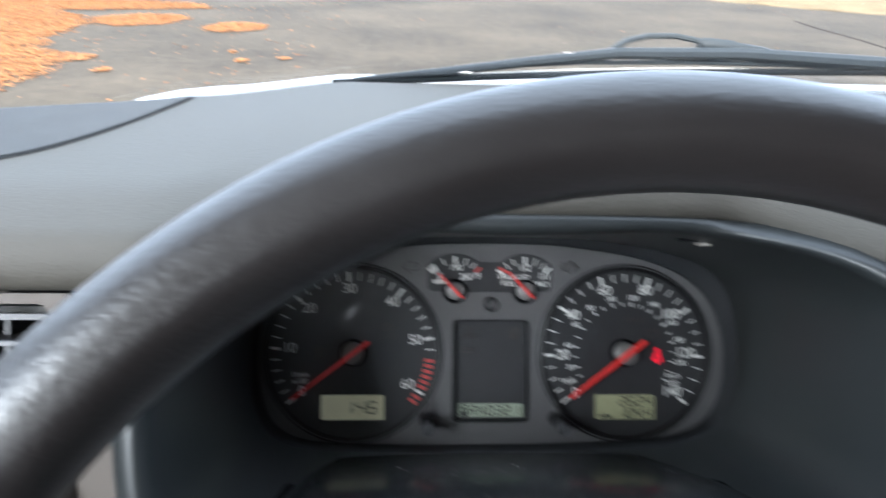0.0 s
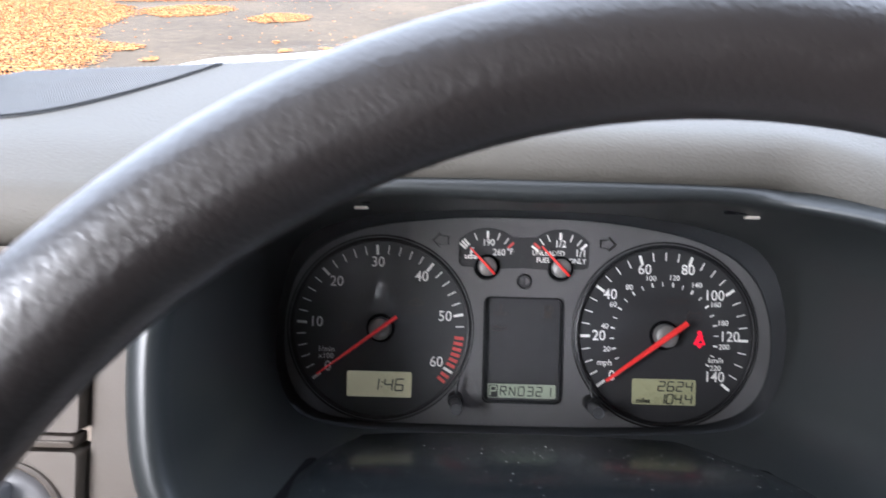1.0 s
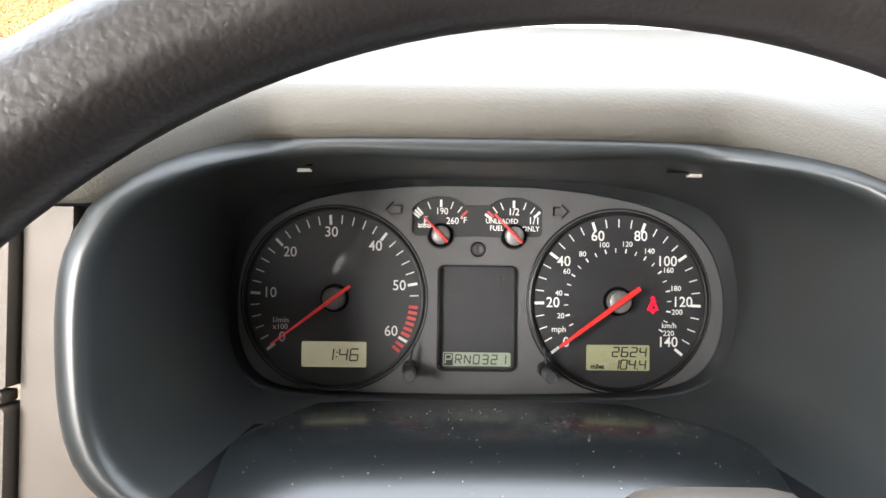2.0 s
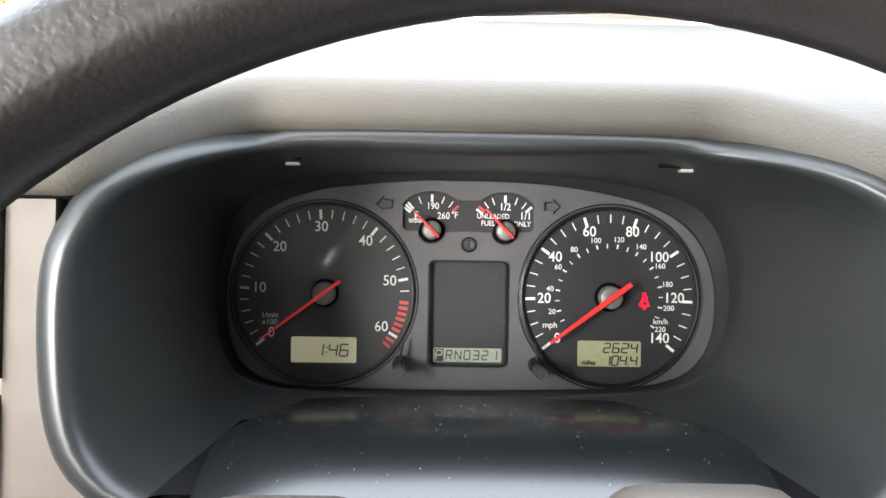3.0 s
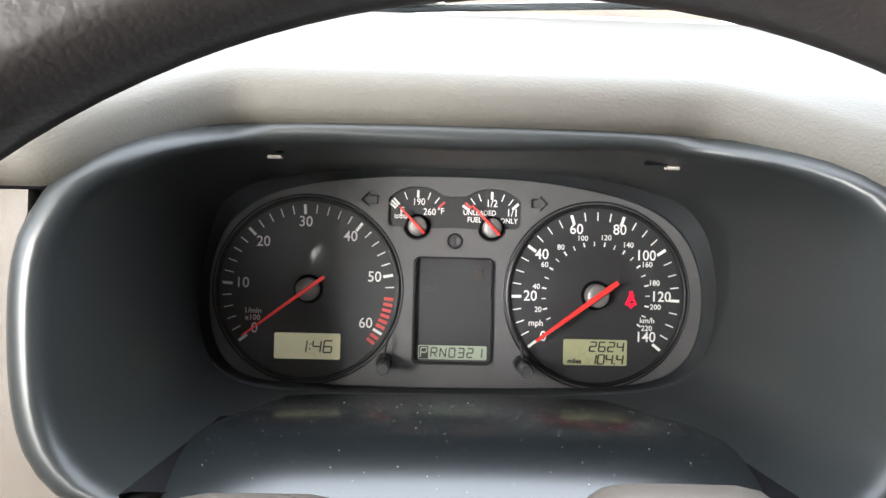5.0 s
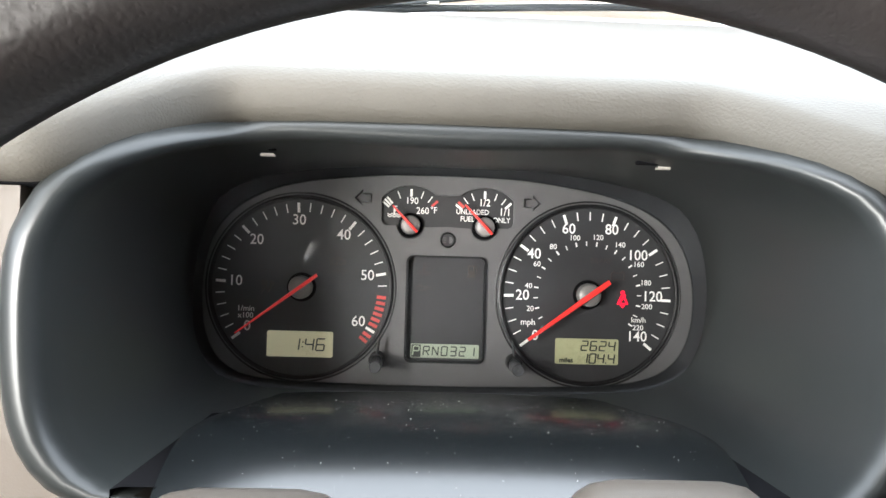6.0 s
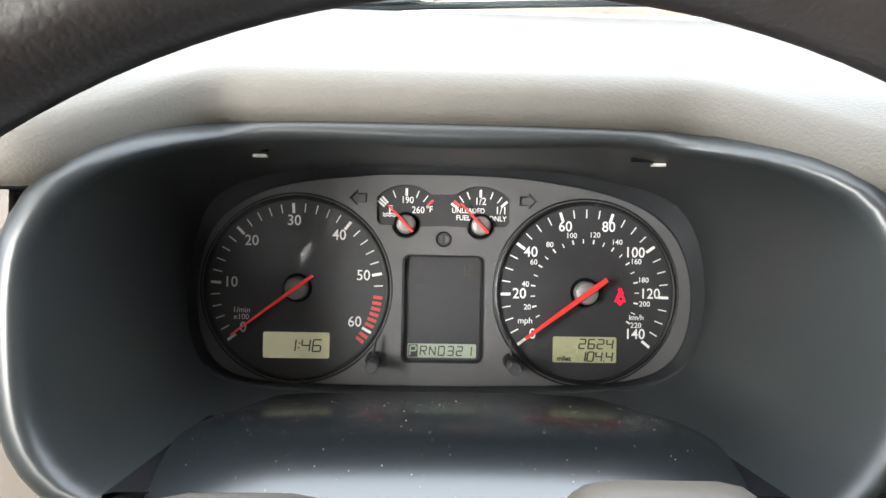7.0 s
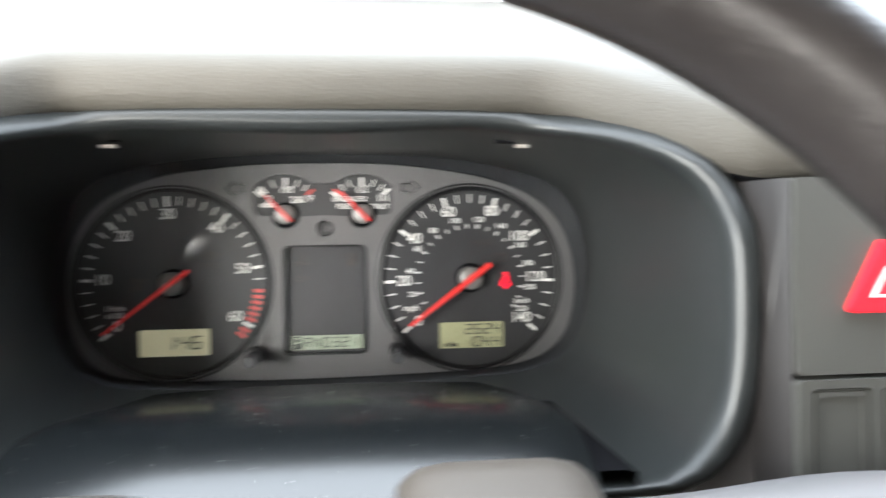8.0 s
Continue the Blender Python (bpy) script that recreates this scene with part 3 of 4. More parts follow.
for v, px, pz in ((0, -100, -77), (20, -123, -5), (40, -102, 69), (60, -40, 114), (80, 38, 113), (100, 85, 67), (120, 112, -7), (140, 84, -79)):
    writing(str(v), *spot(px, pz), 0.0086, Y, "figure", WHITE, speedo, squash=0.95)
for k, px, pz in ((20, -109, -29), (40, -112, 12), (60, -97, 51), (80, -68, 82), (100, -29, 98), (120, 13, 99), (140, 53, 86), (160, 87, 51), (180, 100, 18), (200, 102, -25), (220, 86, -63)):
    writing(str(k), *spot(px, pz), 0.0044, Y, "small_figure", WHITE, speedo)
writing("mph", *spot(-113, -53), 0.0050, Y, "unit_lettering", WHITE, speedo)
writing("km/h", *spot(87, -49), 0.0044, Y, "unit_lettering", WHITE, speedo)
pointer("needle", DX, 0.0005, 216.5, 0.0445, 0.0135, 0.0034, 0.0019, -0.0085, speedo, 0.0068)
# small gauges
small = bmesh.new()
slab(small, small_window(0.0006), 0.001, 0.004)
gauges = part("small_gauge_dial", small, DIAL, cluster, "black twin dial for coolant heat and fuel")
for cx in (-HX, HX):
    for a, w in ((90, 0.0014), (112, 0.0006), (70, 0.0006), (54, 0.0006)):
        tick(cx, HZ, a, 0.0190, 0.0044, w, 0.0008, WHITE, gauges)
for a in (131, 136, 141):
    tick(-HX, HZ, a, 0.0190, 0.0050, 0.0012, 0.0008, WHITE, gauges)
tick(-HX, HZ, 43, 0.0190, 0.0048, 0.0014, 0.0008, REDPRINT, gauges, "red_tick")
tick(HX, HZ, 143, 0.0190, 0.0048, 0.0014, 0.0008, WHITE, gauges)
tick(HX, HZ, 137, 0.0190, 0.0048, 0.0014, 0.0008, REDPRINT, gauges, "red_tick")
tick(HX, HZ, 126, 0.0190, 0.0044, 0.0006, 0.0008, WHITE, gauges)
tick(HX, HZ, 43, 0.0190, 0.0048, 0.0014, 0.0008, WHITE, gauges)
YS = 0.0006
for text, x, z, size in (("190", -0.0212, 0.0527, 0.0056), ("260", -0.0148, 0.0470, 0.0056), ("\u00b0F", -0.0083, 0.0475, 0.0052), ("1/2", 0.0216, 0.0528, 0.0060), ("1/1", 0.0338, 0.0476, 0.0062), ("UNLEADED", 0.0146, 0.0472, 0.0042), ("FUEL", 0.0116, 0.0430, 0.0043), ("ONLY", 0.0318, 0.0428, 0.0043)):
    writing(text, x, z, size, YS, "gauge_lettering", WHITE, gauges, squash=0.9)
pointer("needle", -HX, HZ, 134, 0.0150, 0.0058, 0.0017, 0.0010, -0.0060, gauges, 0.0056)
pointer("needle", HX + 0.0002, HZ, 134, 0.0175, 0.0058, 0.0017, 0.0010, -0.0060, gauges, 0.0056)


def waves(bm, x, z, w, y, thick=0.00035):
    for k in range(6):
        bar(bm, x - w / 2 + w * (k + 0.5) / 6, z, 35 if k % 2 else -35, w / 6 * 1.3, thick, y - 0.0002, y + 0.0003)


def thermometer(bm, x, z, s, y):
    bar(bm, x, z + 0.1 * s, 90, 0.9 * s, 0.16 * s, y - 0.0002, y + 0.0003)
    for k in range(3):
        bar(bm, x + 0.16 * s, z + (0.5 - 0.2 * k) * s, 0, 0.25 * s, 0.09 * s, y - 0.0002, y + 0.0003)
    waves(bm, x, z - 0.28 * s, 1.3 * s, y, 0.1 * s)
    waves(bm, x, z - 0.48 * s, 1.3 * s, y, 0.1 * s)


bm = bmesh.new()
thermometer(bm, -0.0314, 0.0463, 0.0060, YS)
part("coolant_symbol", bm, WHITE, gauges)

# centre display
mid = bmesh.new()
slab(mid, round_rect(MID[0] - 0.001, MID[1] - 0.001, MID[2] + 0.001, MID[3] + 0.001, 0.003), 0.002, 0.005)
display = part("centre_display", mid, DIAL, cluster, "dark centre display with a gear strip")
bm = bmesh.new()
plate(bm, round_rect(MID[0] - 0.0012, MID[1] - 0.0012, MID[2] + 0.0012, MID[3] + 0.0012, 0.004), [round_rect(*MID, 0.003)], -0.0026, 0.003)
part("display_frame", bm, GLOSS, display, "gloss black frame")
bm = bmesh.new()
slab(bm, round_rect(-0.0195, -0.0391, 0.0207, -0.0310, 0.0008), 0.0012, 0.003)
strip = part("gear_display", bm, LCDG, display, "green-grey gear position display")
bm = bmesh.new()
seven(bm, "RND321", -0.0121, -0.0376, 0.0052, 0.0033, 0.0020, 0.0011, 0.0007, 0.06)
part("gear_letters", bm, INK, strip)
bm = bmesh.new()
plate(bm, round_rect(-0.0190, -0.0387, -0.0136, -0.0314, 0.0004), [], 0.0008, 0.0014)
part("gear_mark", bm, INK, strip, "dark box round the chosen gear")
bm = bmesh.new()
seven(bm, "P", -0.0182, -0.0377, 0.0054, 0.0034, 0.002, 0.0006, 0.0007, 0.06)
part("gear_letter", bm, LCDG, strip)


# clock and distance displays
def lcd(name, x0, z0, x1, z1, material, parent, label):
    bm = bmesh.new()
    slab(bm, round_rect(x0, z0, x1, z1, 0.0010, 3), -0.0003, 0.002)
    return part(name, bm, material, parent, label)


clock = lcd("clock_display", -0.1030, -0.0402, -0.0648, -0.0252, LCD, tach, "pale yellow clock display")
bm = bmesh.new()
seven(bm, "1:46", -0.0893, -0.0362, 0.0068, 0.0046, 0.0018, -0.0005, 0.0008)
part("clock_digits", bm, INK, clock)
odo = lcd("distance_display", 0.0656, -0.0405, 0.1032, -0.0254, LCDO, speedo, "olive distance display")
bm = bmesh.new()
seven(bm, "2624", 0.0808, -0.0322, 0.0054, 0.0036, 0.0018, -0.0005, 0.0007)
seven(bm, "104.4", 0.0808, -0.0396, 0.0054, 0.0036, 0.0013, -0.0005, 0.0007)
part("distance_digits", bm, INK, odo)
writing("miles", 0.0722, -0.0383, 0.0040, -0.0004, "unit_lettering", INK, odo, weight=0.03)

# lamp below the small gauges
bm = bmesh.new()
lathe(bm, 0.0005, 0.0303, [(0.0040, 0.004), (0.0040, -0.0002), (0.0036, -0.0006), (0.0001, -0.0004)], 24)
lamp = part("headlamp_indicator", bm, DIAL, cluster, "unlit round lamp window")
bm = bmesh.new()
slab(bm, circle(0.0013, 0.0303, 0.0021, 14, -90, 90), -0.0007, 0.001)
for k in range(3):
    bar(bm, -0.0012, 0.0290 + 0.0013 * k, 0, 0.0016, 0.0004, -0.0007, 0.001)
part("lamp_symbol", bm, FACE, lamp)

# trip and clock knobs
KNOB = mat("grey-black knob plastic", (0.030, 0.030, 0.031), 0.35, spec=0.4, vary=0.1, vary_scale=200)
for x, name in ((-0.0388, "clock_knob"), (0.0406, "trip_knob")):
    bm = bmesh.new()
    lathe(bm, 0, 0, [(0.0046, 0.002), (0.0046, -0.0100), (0.0042, -0.0108), (0.0034, -0.0108)], 24)
    sleeve = part("knob_sleeve", bm, GLOSS, cluster, "black sleeve of the setting knob")
    sleeve.matrix_local = pose(x, 0, -0.0398)
    bm = bmesh.new()
    n = 36
    rows = [[(r * (1 - g * (i % 2)) * math.cos(2 * math.pi * i / n), y, r * (1 - g * (i % 2)) * math.sin(2 * math.pi * i / n)) for i in range(n)] for r, y, g in ((0.0031, 0.0, 0.0), (0.0031, -0.0135, 0.0), (0.0035, -0.0140, 0.06), (0.0035, -0.0262, 0.06), (0.0033, -0.0272, 0.0), (0.0029, -0.0276, 0.0), (0.0026, -0.0274, 0.0), (0.0002, -0.0274, 0.0))]
    loft(bm, rows, closed=True)
    knob = part(name, bm, KNOB, cluster, "ribbed black setting knob", smooth=False)
    knob.matrix_local = pose(x - 0.0004 * math.copysign(1, x), 0, -0.0408)
    bm = bmesh.new()
    lean = -0.0016 * math.copysign(1, x)
    loft(bm, [[(x + mix(lean, 0, t) + dx * mix(0.5, 1.0, t), -0.0100 + dy, mix(-0.0262, -0.0372, t)) for dx, dy in ((-0.0010, 0.0010), (-0.0007, -0.0002), (0.0, -0.0006), (0.0007, -0.0002), (0.0010, 0.0010))] for t in (0.0, 0.25, 0.5, 0.75, 1.0)])
    part("knob_rib", bm, KNOB, cluster, "glossy moulded rib above the knob")

# warning lamps
def symbol(name, build, material, parent, label):
    bm = bmesh.new()
    build(bm)
    return part(name, bm, material, parent, label, False)


def belt_shape(bm):
    cx, cz, y = 0.1050, -0.0012, -0.0004
    slab(bm, circle(cx, cz + 0.0036, 0.0013, 12), y, 0.001)
    for u, a in ((-1, 66), (1, 114)):
        bar(bm, cx + u * 0.0017, cz - 0.0006, a, 0.0058, 0.0011, y, 0.001)
    bar(bm, cx, cz - 0.0002, 55, 0.0062, 0.0007, y - 0.0001, 0.001)
    bar(bm, cx, cz - 0.0030, 0, 0.0064, 0.0010, y - 0.0001, 0.001)
    slab(bm, [(cx - 0.0017, cz - 0.0038), (cx, cz - 0.0056), (cx + 0.0017, cz - 0.0038)], y, 0.001)


def bag_shape(bm):
    cx, cz, y = -0.1040, 0.0000, -0.0004
    slab(bm, circle(cx - 0.0014, cz + 0.0022, 0.0020, 16), y, 0.001)
    slab(bm, circle(cx + 0.0024, cz + 0.0027, 0.0010, 12), y, 0.001)
    for x, z, a, n in ((-0.0024, -0.0020, 60, 0.0040), (0.0002, -0.0012, 115, 0.0044), (0.0018, -0.0006, 65, 0.0046), (0.0028, 0.0014, 40, 0.0034)):
        bar(bm, cx + x, cz + z, a, n, 0.0011, y - 0.0001, 0.001)


def engine_shape(bm):
    cx, cz, y = -0.0635, 0.0155, -0.0004
    for x, z, a, n, w in ((0, 0.0018, 0, 0.0062, 0.0007), (0, -0.0014, 0, 0.0056, 0.0007), (-0.0031, 0.0002, 90, 0.0032, 0.0007), (0.0031, 0.0002, 90, 0.0030, 0.0007), (0.0002, 0.0029, 0, 0.0032, 0.0007), (-0.0043, 0.0002, 90, 0.0022, 0.0008), (0.0044, 0.0, 90, 0.0026, 0.0008), (0.0002, 0.0004, 50, 0.0036, 0.0008)):
        bar(bm, cx + x, cz + z, a, n, w, y, 0.001)


def oil_shape(bm):
    cx, cz, y = -0.0136, 0.0016, 0.0012
    for x, z, a, n, w in ((-0.0004, -0.0012, 0, 0.0056, 0.0006), (-0.0016, 0.0012, 0, 0.0044, 0.0006), (-0.0036, 0.0, 90, 0.0026, 0.0006), (0.0026, 0.0002, 35, 0.0040, 0.0006), (0.0014, 0.0008, 30, 0.0020, 0.0006), (-0.0016, 0.0020, 0, 0.0018, 0.0006), (0.0046, -0.0002, 90, 0.0012, 0.0007)):
        bar(bm, cx + x, cz + z, a, n, w, y, 0.0025)


def pump_shape(bm):
    cx, cz, y = 0.0158, 0.0124, 0.0012
    plate(bm, round_rect(cx - 0.0028, cz - 0.0030, cx + 0.0012, cz + 0.0034, 0.0005, 3), [round_rect(cx - 0.0020, cz + 0.0004, cx + 0.0004, cz + 0.0026, 0.0002, 2)], y, 0.0025)
    bar(bm, cx - 0.0008, cz - 0.0033, 0, 0.0054, 0.0008, y - 0.0001, 0.0025)
    bar(bm, cx + 0.0024, cz + 0.0006, 90, 0.0040, 0.0006, y, 0.0025)
    bar(bm, cx + 0.0018, cz + 0.0026, 130, 0.0020, 0.0006, y, 0.0025)


def battery_shape(bm):
    cx, cz, y = 0.1018, 0.0122, -0.0004
    plate(bm, round_rect(cx - 0.0042, cz - 0.0026, cx + 0.0042, cz + 0.0020, 0.0003, 2), [round_rect(cx - 0.0035, cz - 0.0019, cx + 0.0035, cz + 0.0013, 0.0002, 2)], y, 0.001)
    for u in (-1, 1):
        bar(bm, cx + u * 0.0026, cz + 0.0025, 0, 0.0014, 0.0010, y, 0.001)
        bar(bm, cx + u * 0.0020, cz, 0, 0.0012, 0.0005, y, 0.001)


symbol("seat_belt_lamp", belt_shape, LIT_RED, speedo, "lit red seat belt lamp")
symbol("battery_lamp", battery_shape, OFF_RED, speedo, "unlit red battery lamp")
symbol("airbag_lamp", bag_shape, OFF_AMBER, tach, "unlit amber airbag lamp")
symbol("engine_lamp", engine_shape, OFF_AMBER, tach, "unlit amber engine lamp")
writing("CHECK", -0.0635, 0.0104, 0.0040, -0.0004, "engine_lamp_lettering", OFF_AMBER, tach, label="unlit amber lamp lettering", squash=0.95)
writing("BRAKE", 0.0916, 0.0208, 0.0046, -0.0004, "brake_lamp", OFF_RED, speedo, label="unlit red lamp lettering", squash=0.95)
symbol("coolant_lamp", lambda bm: thermometer(bm, -0.0132, 0.0130, 0.0062, 0.0014), OFF_RED, display, "unlit red coolant lamp")
symbol("oil_lamp", oil_shape, OFF_RED, display, "unlit red oil can lamp")
symbol("fuel_lamp", pump_shape, OFF_AMBER, display, "unlit amber fuel pump lamp")

# sloping bezel between the face plate and the surround
bm = bmesh.new()
inner, outer = polar(PLATE, 160), polar(BACK, 160)
loft(bm, [[(mix(p[0], q[0], t), y, mix(p[1], q[1], t)) for p, q in zip(inner, outer)] for t, y in ((-0.012, 0.0), (-0.012, -0.0018), (0.0, -0.0021), (0.12, -0.0016), (0.22, -0.0024), (0.85, -0.0088), (0.95, -0.0098), (1.0, -0.0104), (1.04, -0.0100), (1.05, -0.006))], closed=True)
part("bezel", bm, BEZEL, cluster, "dark sloping bezel round the dials")

# clear cover
COVERLENS = glass("clear cluster cover", rough=0.03, ior=1.26)
bm = bmesh.new()
rim_pts = grown(back, -0.0030)
sheets = []
for lift in (0.0, 0.0012):
    rows = []
    for k in range(13):
        u = 1 - k / 12.5
        rows.append([(x * u, 0.0, z * u) for x, z in rim_pts])
    sheets.append([[(x, lift - 0.0100 - 0.43 * max(0.0, z + 0.056) + 0.62 * max(0.0, z + 0.056) ** 2 + 0.30 * x * x, z) for x, y, z in r] for r in rows])
for sheet in sheets:
    grid = loft(bm, sheet, closed=True)
    face(bm, grid[-1])
lens = part("clear_cover", bm, COVERLENS, cluster, "clear plastic cover over the dials")
lens.visible_shadow = False

# clips of the surround
for x, slot in ((-0.0868, 0.0), (0.0966, -0.0085)):
    c = thing("clip", "small bright metal clip in a slot of the binnacle roof", "clip", D @ pose(x, -0.086, 0.0634), group="binnacle clips")
    bm = bmesh.new()
    loft(bm, [[(u * (1 - 0.18 * abs(v) ** 3), 0.0022 * v, 0.0008 + 0.0013 * abs(v) ** 2.5 + 0.5 * abs(u) ** 1.6 * 1.2) for u in [-0.0034 + 0.0068 * i / 10 for i in range(11)]] for v in [-1 + 0.25 * k for k in range(9)]])
    part("tongue", bm, STEEL, c, "bright bent tongue")
    bm = bmesh.new()
    box(bm, -0.0040 + slot, -0.0020, 0.0030 if slot else 0.0038, 0.0036, 0.0022, 0.008, 0.0006)
    part("slot_edge", bm, SEALSHADE, c, "dark slot edge")

# ---- lower dash panels ----
rim_out = grown(front, 0.0034)


def rim_side(sx, top, reach):
    """The surround's outer edge on one side, from the pad down to under the column."""
    pts = [p for p in rim_out if p[0] * sx > reach and p[1] < top]
    return sorted([p for p in pts if p[1] > -0.04], key=lambda p: -p[1]) + sorted([p for p in pts if p[1] <= -0.04], key=lambda p: -p[0] * sx)


panel = thing("lower_dash_panel", "beige moulded plastic dash panel beside the binnacle", "dash panel")
# the right skin is much darker than the left
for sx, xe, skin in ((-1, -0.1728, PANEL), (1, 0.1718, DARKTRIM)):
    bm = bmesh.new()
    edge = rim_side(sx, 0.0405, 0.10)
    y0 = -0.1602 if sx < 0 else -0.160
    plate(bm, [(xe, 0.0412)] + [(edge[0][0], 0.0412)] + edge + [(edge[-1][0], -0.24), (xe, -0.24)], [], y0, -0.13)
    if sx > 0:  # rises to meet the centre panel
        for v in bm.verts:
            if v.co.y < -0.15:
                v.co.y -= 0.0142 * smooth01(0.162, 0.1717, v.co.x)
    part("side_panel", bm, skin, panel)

# ---- left air vent ----
vent = thing("air_vent", "beige framed dashboard air vent with dark grey slats", "air vent")
VX0, VX1, VZ0, VZ1 = -0.318, -0.1825, -0.0192, 0.0378
bm = bmesh.new()
plate(bm, round_rect(-0.435, -0.0234, -0.1750, 0.0416, 0.0015, 3), [round_rect(VX0, VZ0, VX1, VZ1, 0.004)], -0.1655, -0.150)
part("frame", bm, PANEL, vent)
bm = bmesh.new()
loft(bm, [[(x, y, z) for x, z in round_rect(VX0 - g, VZ0 - g, VX1 + g, VZ1 + g, 0.004)] for y, g in ((-0.1648, 0.0), (-0.160, -0.0012), (-0.09, -0.004))], closed=True)
slab(bm, round_rect(VX0, VZ0, VX1, VZ1, 0.004), -0.092, -0.088)
part("duct", bm, BLACK, vent, "black vent duct")
bm = bmesh.new()
plate(bm, round_rect(VX0 + 0.001, VZ0 + 0.001, VX1 - 0.0012, VZ1 - 0.0040, 0.003), [round_rect(VX0 + 0.003, VZ0 + 0.0028, VX1 - 0.0035, VZ1 - 0.0062, 0.002)], -0.1605, -0.154)
part("slat_frame", bm, SLAT, vent, "dark grey slat frame")
# slat bodies coloured dark for shade, front strips paler for the light on them
for z in (0.0229, 0.0117, 0.0015, -0.0070, -0.0135):
    bm = bmesh.new()
    loft(bm, [[(x, y, z + dz) for y, dz in ((-0.1612, -0.0008), (-0.1612, 0.0008), (-0.1602, 0.0011), (-0.140, 0.0030), (-0.140, 0.0018), (-0.158, -0.0011))] for x in (VX0 + 0.002, VX1 - 0.003)], closed=True, cap=True)
    slat = part("slat", bm, DARKTRIM, vent, smooth=False)
    bm = bmesh.new()
    loft(bm, [[(x, y, z + dz) for y, dz in ((-0.1618, -0.0008), (-0.1618, 0.0008), (-0.1610, 0.0013), (-0.1606, 0.0013), (-0.1606, -0.0009))] for x in (VX0 + 0.002, VX1 - 0.003)], closed=True, cap=True)
    part("lit_slat_edge", bm, SLAT, slat, "front edge with its light painted in as paler grey")
for k in range(9):
    bm = bmesh.new()
    x = -0.2052 - 0.0143 * k
    box(bm, x - 0.0008, -0.150, VZ0 + 0.002, x + 0.0008, -0.125, VZ1 - 0.006, 0.0002)
    part("vane", bm, SLAT, vent, smooth=False)
bm = bmesh.new()
slab(bm, round_rect(-0.2485, 0.0034, -0.2245, 0.0098, 0.0031, 5), -0.1675, -0.155)
tab = part("thumb_tab", bm, SLAT, vent, "knurled grey thumb tab")
for k in range(8):
    bm = bmesh.new()
    box(bm, -0.2465 + 0.0026 * k, -0.1682, 0.0042, -0.2451 + 0.0026 * k, -0.1670, 0.0090, 0.0002)
    part("knurl", bm, SLAT, tab, smooth=False)

# ---- light switch panel ----
switch = thing("light_switch", "beige panel with round grey headlamp switch", "light switch")
bm = bmesh.new()
plate(bm, round_rect(-0.435, -0.24, -0.1750, -0.0302, 0.0018, 3), [circle(-0.2005, -0.0565, 0.0228, 40)], -0.1660, -0.150)
part("panel", bm, PANEL, switch)
bm = bmesh.new()
box(bm, -0.435, -0.1655, -0.0290, -0.1763, -0.155, -0.0246, 0.0009)
box(bm, -0.435, -0.1668, -0.0272, -0.1768, -0.155, -0.0262, 0.0004)
part("trim_strip", bm, PANEL, switch, "double ridged beige strip")
bm = bmesh.new()
lathe(bm, -0.2005, -0.0565, [(0.0232, -0.150), (0.0232, -0.1672), (0.0222, -0.1680), (0.0212, -0.1672), (0.0208, -0.160), (0.0205, -0.158)], 40)
part("bezel", bm, PANEL, switch)
bm = bmesh.new()
lathe(bm, -0.2005, -0.0565, [(0.0206, -0.150), (0.0206, -0.160), (0.0190, -0.1640), (0.0165, -0.1655), (0.0110, -0.1665), (0.0002, -0.1668)], 40)
box(bm, -0.2040, -0.1770, -0.0720, -0.1970, -0.162, -0.0410, 0.002)
part("knob", bm, FACE, switch, "grey rotary knob with a grip bar")

# ---- centre panel with hazard switch ----
centre = thing("centre_panel", "grey-beige centre dash panel with red hazard switch", "dash panel")
bm = bmesh.new()
plate(bm, round_rect(0.1725, -0.0278, 0.62, 0.0412, 0.0016, 3), [], -0.1760, -0.150)
part("upper_panel", bm, CENTRE, centre)
bm = bmesh.new()
tri = []
for k, (px, pz) in enumerate(((0.1925, -0.0046), (0.2155, -0.0046), (0.2040, 0.0175))):
    a0 = (150, 270, 30)[k]
    tri += [(px + 0.0016 * math.cos(radians(a0 + 120 * i / 5)), pz + 0.0016 * math.sin(radians(a0 + 120 * i / 5))) for i in range(6)]
slab(bm, tri, -0.1795, -0.170)
bmesh.ops.bevel(bm, geom=[e for e in bm.edges if all(abs(v.co.y + 0.1795) < 1e-6 for v in e.verts)], offset=0.0006, segments=2, affect="EDGES")
HAZARD = mat("red switch plastic", (0.85, 0.015, 0.03), 0.4, vary=0.03)
hz = part("hazard_switch", bm, HAZARD, centre, "glossy red triangular hazard button")
bm = bmesh.new()
cx, cz = 0.2040, 0.0028
plate(bm, [(cx - 0.0062, cz - 0.0036), (cx + 0.0062, cz - 0.0036), (cx, cz + 0.0072)], [[(cx - 0.0046, cz - 0.0027), (cx + 0.0046, cz - 0.0027), (cx, cz + 0.0054)]], -0.1798, -0.1790)
part("hazard_mark", bm, WHITE, hz)
bm = bmesh.new()
plate(bm, round_rect(0.1722, -0.20, 0.62, -0.0294, 0.0018, 3), [round_rect(0.1775, -0.082, 0.1995, -0.0324, 0.0015, 3), round_rect(0.2035, -0.082, 0.2255, -0.0324, 0.0015, 3)], -0.1775, -0.150)
part("switch_carrier", bm, CENTRE, centre)
